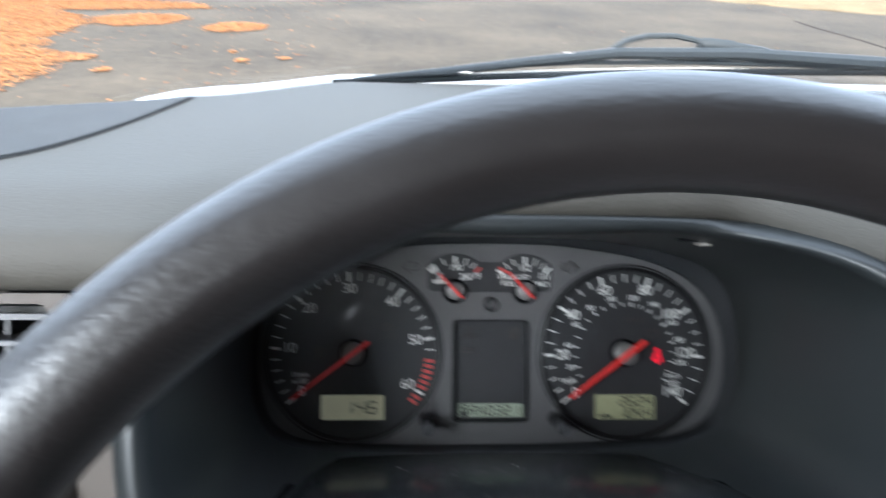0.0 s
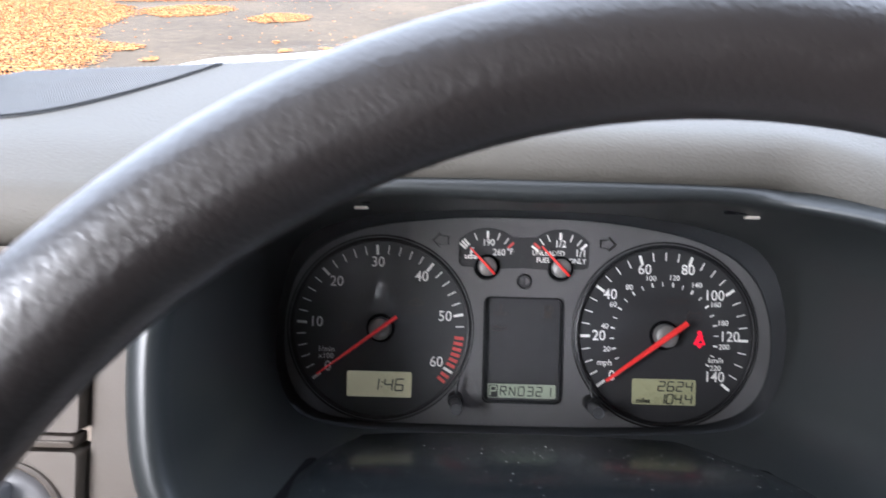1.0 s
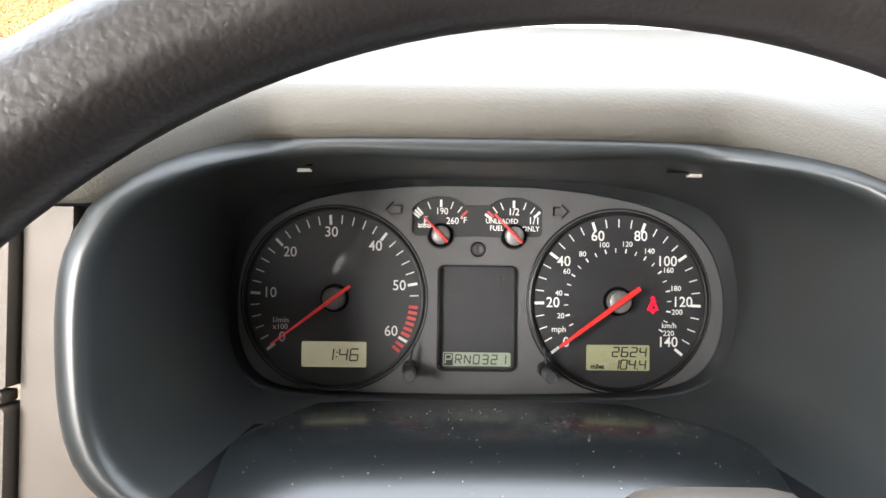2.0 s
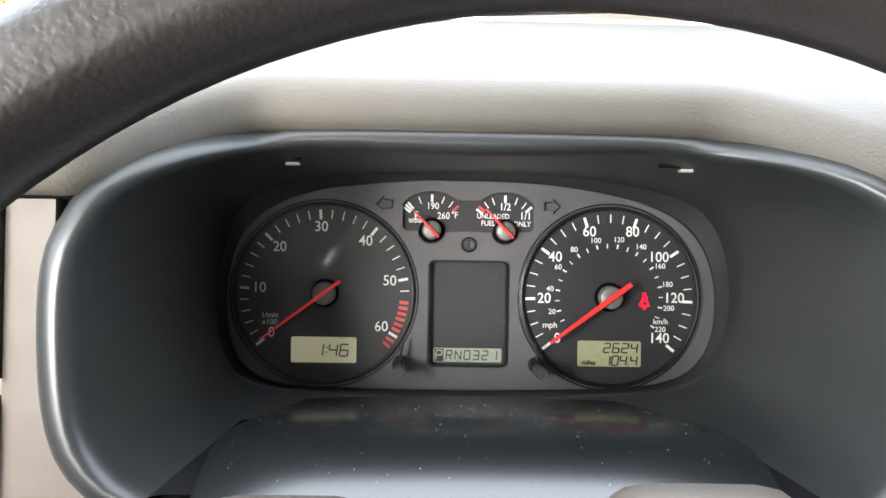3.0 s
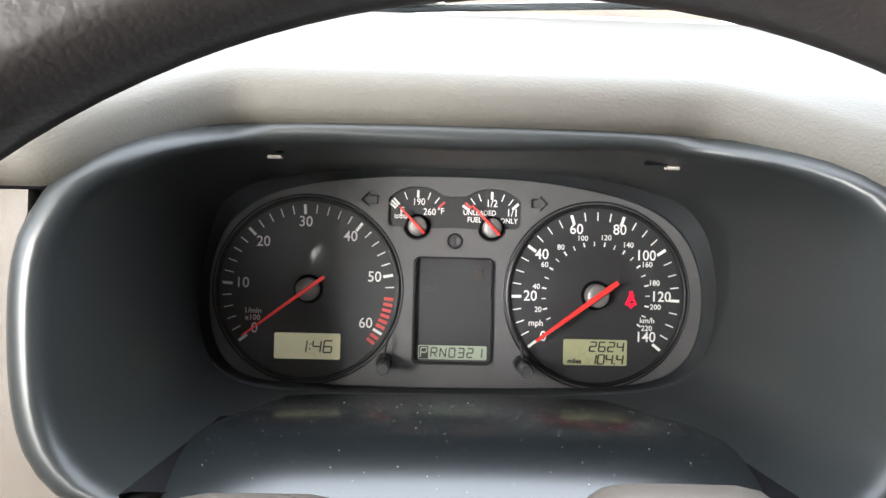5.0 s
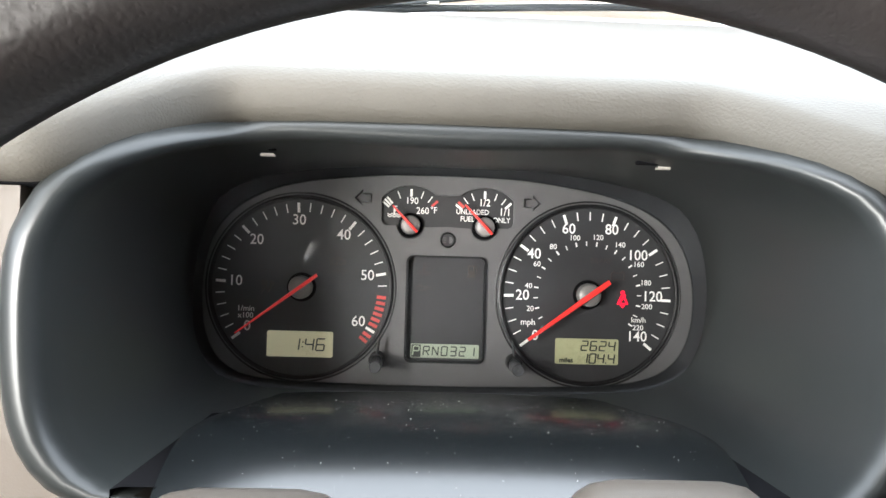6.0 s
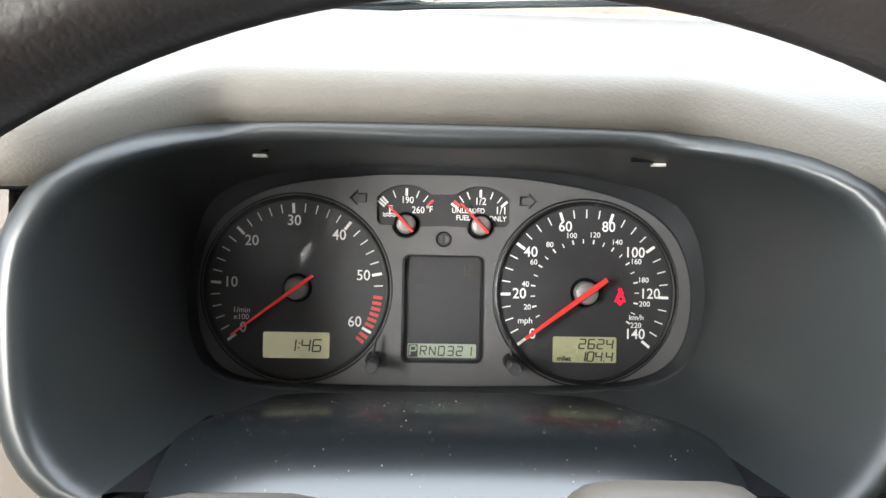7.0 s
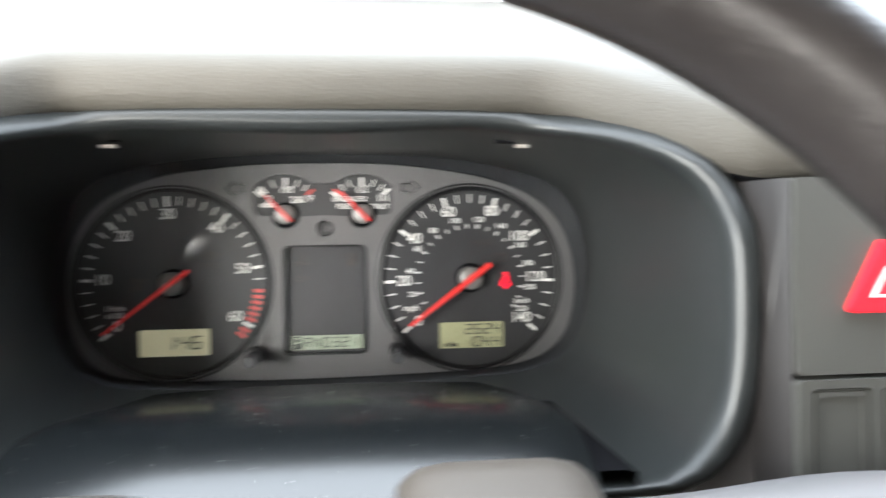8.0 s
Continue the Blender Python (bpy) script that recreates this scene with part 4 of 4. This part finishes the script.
for x in (0.1775, 0.2035):
    bm = bmesh.new()
    slab(bm, round_rect(x + 0.0007, -0.0812, x + 0.0213, -0.0332, 0.0012, 3), -0.1755, -0.150)
    blank = part("blank_switch", bm, CENTRE, centre, "plain blanking plate")
    bm = bmesh.new()
    plate(bm, round_rect(x + 0.0012, -0.0807, x + 0.0208, -0.0337, 0.001, 3), [round_rect(x + 0.0030, -0.079, x + 0.0190, -0.0354, 0.001, 3)], -0.1768, -0.174)
    part("blank_rim", bm, CENTRE, blank)

# ---- wiper stalk ----
stalk = thing("wiper_stalk", "black plastic wiper stalk beside the steering column", "stalk")
bm = bmesh.new()
rows = []
for t in [i / 14 for i in range(15)]:
    x, y, z = mix(0.085, 0.235, t), mix(-0.205, -0.245, t), mix(-0.064, -0.052, smooth01(0, 0.6, t)) - 0.004 * smooth01(0.6, 1, t)
    w, h = mix(0.010, 0.014, smooth01(0.1, 0.5, t)) * (1 if t < 0.97 else 0.6), mix(0.008, 0.0065, t) * (1 if t < 0.97 else 0.6)
    rows.append([(x, y + w * math.cos(2 * math.pi * k / 16), z + h * math.sin(2 * math.pi * k / 16)) for k in range(16)])
loft(bm, rows, closed=True, cap=True)
part("lever", bm, FACE, stalk)


# ---- demister grille on the pad ----
def pad_z(x, y):
    pts = pad_section(x)[7:]
    for (ya, za), (yb, zb) in zip(pts, pts[1:]):
        if ya <= y <= yb:
            return mix(za, zb, (y - ya) / (yb - ya))
    return pts[-1][1]


def grille_near(x):
    return -0.123 + 0.09 * (max(0.0, x + 0.245) / 0.0595) ** 2.3


grille = thing("speaker_grille", "dark grey ribbed grille let into the dashboard pad", "grille")
gx = [-0.436 + 0.004 * i for i in range(58)] + [-0.205 + 0.0015 * i for i in range(26)]
bm = bmesh.new()
loft(bm, [[(x, y, pad_z(x, y) + lift) for y, lift in [(grille_near(x), -0.001)] + [(mix(grille_near(x), base_y(x) - 0.002, k / 8), 0.0009) for k in range(0, 9)]] for x in gx if base_y(x) - 0.003 > grille_near(x)])
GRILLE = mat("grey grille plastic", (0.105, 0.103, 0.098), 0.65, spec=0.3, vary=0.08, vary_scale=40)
# same grille, coloured darker to paint the shade between its ribs
GAPSHADE = mat("grille plastic darkened for gap shade", (0.035, 0.035, 0.034), 0.75, spec=0.3, vary=0.08, vary_scale=40)
part("grille_sheet", bm, GAPSHADE, grille, "grille floor with the shade between ribs painted dark")
bm = bmesh.new()
x = -0.434
while x < -0.160:
    line, y = [], grille_near(x) + 0.0006
    while len(line) < 90:
        xr = x - 0.68 * (y - grille_near(x))
        if xr < -0.436 or y > base_y(xr) - 0.004:
            break
        line.append((xr, y))
        y += 0.0025
    if len(line) > 1:
        loft(bm, [[(xr + dx, yr, pad_z(xr, yr) + dz) for dx, dz in ((-0.00042, 0.0006), (-0.00036, 0.0017), (0.00036, 0.0017), (0.00042, 0.0006))] for xr, yr in line])
    x += 0.0013 / (1 + 680 * (grille_near(x + 0.001) - grille_near(x)))
tagged(part("ribs", bm, GRILLE, grille), kind="stuff")

# ---- dust ----
DUST = mat("pale dust", (0.55, 0.55, 0.52), 0.9, vary=0.2)
bm = bmesh.new()
rng = random.Random(5)
for k in range(340):
    x, y = rng.uniform(-0.098, 0.098), -rng.uniform(0.062, 0.23)
    r = rng.choice((0.00006, 0.00008, 0.00010, 0.00015)) * (1.7 if rng.random() < 0.06 else 1)
    m = Matrix.Translation((x, y, cover_z(x, y) + r * 0.4)) @ Matrix.Rotation(rng.uniform(0, 3), 4, "Z") @ Matrix.Diagonal((rng.uniform(0.8, 2.2), 1, 0.6, 1))
    bmesh.ops.create_icosphere(bm, subdivisions=1, radius=r, matrix=m)
solo("dust", bm, DUST, "pale dust specks on the column cover", "dust", kind="stuff")

# ---- cabin shell and windows ----
def shell_box(name, x0, y0, z0, x1, y1, z1, material, label, category="cabin wall"):
    bm = bmesh.new()
    box(bm, x0, y0, z0, x1, y1, z1)
    return solo(name, bm, material, label, category, pose(0, 0, 0), kind="structure", smooth=False)


shell_box("wall_door_right", 0.98, -1.9, 0.25, 1.04, 0.25, 1.10, DARKCLOTH, "dark grey-brown inner door panel below the side window")
# unseen wall across the right windows, added to cut light from that side
shell_box("wall_right_block", 0.98, -1.9, 1.10, 1.04, -0.20, 1.47, DARKCLOTH, "added dark grey-brown wall that closes the side window against light")
shell_box("wall_door_left", -0.50, -1.9, 0.25, -0.44, -0.10, 1.10, DARKCLOTH, "dark grey-brown inner door panel below the side window")
# unseen wall over the left rear window, added to limit light and reflections
shell_box("wall_left_rear", -0.50, -1.9, 1.10, -0.44, -0.80, 1.47, DARKCLOTH, "added dark grey-brown wall that closes the side window against light")
shell_box("floor", -0.50, -1.95, 0.19, 1.04, 0.35, 0.25, DARKCLOTH, "dark grey-brown carpeted cabin floor", "floor")
shell_box("wall_front", -0.50, 0.29, 0.25, 1.04, 0.35, 0.98, DARKCLOTH, "dark grey-brown bulkhead behind the dashboard")
shell_box("wall_rear", -0.50, -1.95, 0.25, 1.04, -1.89, 1.24, SEATCLOTH, "dark grey-brown cloth rear wall of the cabin")
# unseen wall over the rear window's right part, added to block its light
shell_box("wall_rear_block", 0.05, -1.95, 1.24, 1.04, -1.89, 1.46, SEATCLOTH, "added dark grey-brown wall that closes part of the rear window")
shell_box("ceiling", -0.42, -1.95, 1.46, 0.94, -0.42, 1.50, HEADLINER, "pale grey cabin headliner", "ceiling")
bm = bmesh.new()
for x, lean in ((-0.47, 0.05), (0.99, -0.05)):
    loft(bm, [[(px + a, py + b, pz) for a, b in ((-0.02, -0.03), (0.02, -0.03), (0.02, 0.03), (-0.02, 0.03))] for px, py, pz in ((x, 0.10, 0.99), (x + lean, -0.42, 1.47))], closed=True, cap=True)
    for yy in (-0.95, -1.85):
        loft(bm, [[(px + a, py + b, pz) for a, b in ((-0.02, -0.05), (0.02, -0.05), (0.02, 0.05), (-0.02, 0.05))] for px, py, pz in ((x, yy, 0.99), (x + lean, yy + 0.05, 1.47))], closed=True, cap=True)
solo("trim", bm, HEADLINER, "grey window pillars of the cabin", "pillar", pose(0, 0, 0), kind="structure")

# unseen flap below the headliner, added to block overhead light on the binnacle
bm = bmesh.new()
loft(bm, [[(x, y, z) for y, z in ((-0.43, 1.462), (-0.43, 1.440), (-0.34, 1.392), (-0.235, 1.321), (-0.230, 1.323), (-0.232, 1.329), (-0.34, 1.402))] for x in (-0.40, 0.0, 0.3, 0.6, 0.92)], closed=True, cap=True)
solo("ceiling_shade", bm, HEADLINER, "added unseen grey flap that shades the binnacle from the windscreen", "ceiling", pose(0, 0, 0), kind="structure")

# ---- windscreen, cowl and wiper ----
def scuttle(x, out, up):
    """A point beyond the pad's far edge, in dash space: out metres ahead and up metres above it, level with the road."""
    c, n = math.cos(radians(TILT)), math.sin(radians(TILT))
    y, z = base_y(x), at_world_height(base_y(x), base_h(x))
    return (x, y + out * c - up * n, z + out * n + up * c)


xs = [-0.44 + 0.02 * i for i in range(73)]
bm = bmesh.new()
rows = []
for x in xs:
    lo = D @ Vector(scuttle(x, 0.02, -0.004))
    hi = Vector((mix(-0.40, 0.92, (x + 0.44) / 1.44), -0.42 - 0.05 * ((x - 0.27) / 0.7) ** 2, 1.46))
    n = Vector((0, -0.5, -0.85)) * 0.004
    rows.append([lo.lerp(hi, t) + Vector((0, 0.02, 0.035)) * math.sin(math.pi * t) for t in [k / 20 for k in range(21)]])
for sheet in (rows, [[p + n for p in r] for r in rows]):
    loft(bm, sheet)
for f in bm.faces:
    f.normal_update()
    if f.normal.y > 0:
        f.normal_flip()
screen = tagged(new("window_windscreen", mesh_of("window_windscreen", bm, CLEAR, True, False)), "clear curved windscreen", "windscreen", kind="structure")
screen.visible_shadow = False

bonnet = thing("bonnet", "white painted bonnet edge below the windscreen", "bonnet")
bm = bmesh.new()
loft(bm, [[scuttle(x, o, u - 0.03 * (1 - smooth01(-0.33, -0.19, x))) for o, u in ((0.045, -0.03), (0.045, -0.0072), (0.049, -0.0055), (0.056, -0.0057), (0.075, -0.0115), (0.30, -0.095), (0.9, -0.46))] for x in xs])
part("panel", bm, PAINT, bonnet)
bm = bmesh.new()
loft(bm, [[scuttle(x, o, u) for o, u in ((-0.004, -0.02), (-0.002, -0.006), (0.02, -0.010), (0.047, -0.014))] for x in xs])
part("scuttle_seal", bm, RUBBER, bonnet, "black scuttle seal")

wiper = thing("windscreen_wiper", "black wiper arm and blade parked on the windscreen", "wiper")
bm = bmesh.new()
tube(bm, [(-0.1056, 0.0606, 0.1825), (-0.0517, 0.0606, 0.1858), (0.0022, 0.0606, 0.1890), (0.0561, 0.0606, 0.1917), (0.1100, 0.0606, 0.1941), (0.1639, 0.0606, 0.1959), (0.2178, 0.0606, 0.1974), (0.2717, 0.0606, 0.1984), (0.3256, 0.0606, 0.1993)], 0.0026, 8)
part("blade", bm, RUBBER, wiper)
bm = bmesh.new()
tube(bm, [(-0.0904, 0.0590, 0.1849), (-0.0264, 0.0574, 0.1913), (0.0376, 0.0574, 0.2001), (0.0976, 0.0574, 0.2072), (0.1896, 0.0574, 0.2088), (0.3096, 0.0574, 0.2036), (0.3896, 0.0766, 0.2004)], [0.0014, 0.0030, 0.0036, 0.0042, 0.0048, 0.0052, 0.0058], 8)
part("arm", bm, WIPER, wiper)
bm = bmesh.new()
tube(bm, [(0.0936, 0.0606, 0.2103), (0.1064, 0.0606, 0.2179), (0.1216, 0.0606, 0.2215), (0.1416, 0.0606, 0.2220), (0.1592, 0.0606, 0.2187), (0.1776, 0.0606, 0.2123)], 0.0022, 8)
part("yoke", bm, WIPER, wiper)
bm = bmesh.new()
tube(bm, [(-0.0064, 0.0638, 0.1913), (0.0696, 0.0638, 0.1965), (0.1656, 0.0638, 0.1997), (0.3096, 0.0638, 0.1985)], 0.0010, 6)
part("blade_spine", bm, STEEL, wiper, "bright metal blade spine")
bm = bmesh.new()
loft(bm, [[(x, 0.0606 + b * 0.0045, z + a * h) for a, b in ((-1, -0.8), (-0.6, -1), (0.6, -1), (1, -0.8), (1, 0.8), (-1, 0.8))] for x, z, h in ((0.158, 0.2164, 0.0012), (0.160, 0.2168, 0.0034), (0.183, 0.2150, 0.0036), (0.186, 0.2142, 0.0028), (0.206, 0.2118, 0.0026), (0.214, 0.2100, 0.0010))], closed=True, cap=True)
part("blade_clip", bm, WIPER, wiper, "faded plastic clip joining arm and blade")
bm = bmesh.new()
tube(bm, [(0.012, 0.0612, 0.1962), (0.075, 0.0612, 0.2012), (0.150, 0.0612, 0.2032), (0.230, 0.0612, 0.2030), (0.310, 0.0612, 0.2008)], [0.0008, 0.0015, 0.0019, 0.0019, 0.0012], 8)
part("blade_frame", bm, WIPER, wiper)
for x, z in ((-0.012, 0.1918), (0.064, 0.2050)):
    bm = bmesh.new()
    loft(bm, [[(x + a * 0.004, 0.0585 + d, z + b * 0.0016) for a, b in ((-1, -1), (1, -1), (1, 1), (-1, 1))] for d in (-0.003, 0.004)], closed=True, cap=True)
    part("claw", bm, STEEL, wiper, "bright metal claw holding the blade")

# ---- worn print on the glass ----
def on_screen(x, t):
    """A point on the inner face of the windscreen near its lower edge."""
    lo = D @ Vector(scuttle(x, 0.02, -0.004))
    hi = Vector((mix(-0.40, 0.92, (x + 0.44) / 1.44), -0.42 - 0.05 * ((x - 0.27) / 0.7) ** 2, 1.46))
    return lo.lerp(hi, t) + Vector((0, 0.02, 0.035)) * math.sin(math.pi * t) + Vector((0, -0.5, -0.85)) * 0.0045


def print_bar(bm, x, t, w, dt):
    q = [on_screen(x + a * w, t + b * dt) for a, b in ((-1, -1), (1, -1), (1, 1), (-1, 1))]
    loft(bm, [q, [c + Vector((0, -0.5, -0.85)) * 0.0003 for c in q]], closed=True, cap=True)


marking = thing("windscreen_marking", "small worn dark print on the windscreen glass", "marking")
marking.matrix_world = Matrix.Identity(4)
for x, t in ((-0.2900, 0.018), (-0.2820, 0.012)):
    bm = bmesh.new()
    print_bar(bm, x, t + 0.002, 0.0006, 0.0018)
    part("dot", bm, RUBBER, marking)
bm = bmesh.new()
for k in range(9):
    print_bar(bm, -0.2870 + 0.0010 * k, 0.0260 - 0.0011 * k, 0.0003 + 0.0001 * (k % 3 == 1), 0.0012)
for k in range(2):
    print_bar(bm, -0.2834 + 0.0009 * k, 0.0264 - 0.001 * k, 0.0004, 0.0007)
part("print_row", bm, RUBBER, marking)

# ---- fallen leaves ----
leaf = bpy.data.materials.new("dry autumn leaves")
leaf.use_nodes = True
n, l = leaf.node_tree.nodes, leaf.node_tree.links
geo, ramp = n.new("ShaderNodeNewGeometry"), n.new("ShaderNodeValToRGB")
stops = ramp.color_ramp.elements
stops[0].position, stops[0].color = 0.0, (0.19, 0.081, 0.033, 1)
stops[1].position, stops[1].color = 1.0, (0.37, 0.195, 0.080, 1)
mid_stop = stops.new(0.5)
mid_stop.color = (0.28, 0.125, 0.052, 1)
l.new(geo.outputs["Random Per Island"], ramp.inputs["Fac"])
l.new(ramp.outputs["Color"], n["Principled BSDF"].inputs["Base Color"])
n["Principled BSDF"].inputs["Roughness"].default_value = 0.9
n["Principled BSDF"].inputs["Specular IOR Level"].default_value = 0.1
rng = np.random.default_rng(3)


def leaf_cover(x, y):
    """How densely leaves lie at a spot on the ground, 0 to 1."""
    w = noise.noise(Vector((x * 0.8, y * 0.8, 0))) * 0.5 + noise.noise(Vector((x * 2.3, y * 2.3, 4))) * 0.3
    edge = -2.85 - 0.4 * max(0, y - 5.6) + w * 0.8
    c = min(1.0, max(0.0, (edge - x) * 3))
    for px, py, rx, ry in ((-3.4, 8.75, 0.62, 0.62), (-2.1, 8.25, 0.42, 0.50), (-1.57, 6.16, 0.07, 0.12), (-1.75, 6.6, 0.05, 0.1), (-2.6, 5.6, 0.08, 0.12), (-1.2, 6.3, 0.05, 0.08), (-4.6, 8.4, 1.0, 0.5), (-4.4, 10.3, 1.6, 0.7), (-3.4, 6.1, 0.5, 0.3)):
        q = ((x - px) / rx) ** 2 + ((y - py) / ry) ** 2 + w * 1.2
        c = max(c, min(1.0, max(0.0, (1 - q) * 3)))
    if y < 3.4:
        c = max(c, min(1.0, max(0.0, (-1.1 - 0.55 * max(0, y) + w * 0.8 - x) * 2)))
    if y > 12.6 and x < 2.5:
        c = max(c, min(0.7, (y - 12.6) * 0.5 + w))
    return max(c * smooth01(1.2, 3.2, y + w), 0.004)


verts, faces = [], []
tries = 0
while len(faces) < 2 * 130000 and tries < 520000:
    tries += 1
    x, y = -1.0 - 7.5 * rng.random() if rng.random() < 0.88 else 12 * rng.random() - 3, 1.5 + 12.5 * rng.random()
    if rng.random() > leaf_cover(x, y):
        continue
    a, s, b = rng.random() * 6.28, 0.014 + 0.014 * rng.random(), rng.normal(0, 0.06, 2)
    u = Vector((math.cos(a), math.sin(a), b[0])) * s
    v = Vector((-math.sin(a), math.cos(a), b[1])) * s * 0.6
    p = Vector((x, y, 0.006 + 0.009 * rng.random()))
    k = len(verts)
    verts += [tuple(p - u), tuple(p + v + Vector((0, 0, 0.005))), tuple(p + u), tuple(p - v + Vector((0, 0, 0.005)))]
    faces += [(k, k + 1, k + 2), (k, k + 2, k + 3)]
me = bpy.data.meshes.new("leaf_litter")
me.from_pydata(verts, [], faces)
me.materials.append(leaf)
tagged(new("leaf_litter", me), "dry orange autumn leaves drifted on the asphalt", "leaves", kind="stuff")
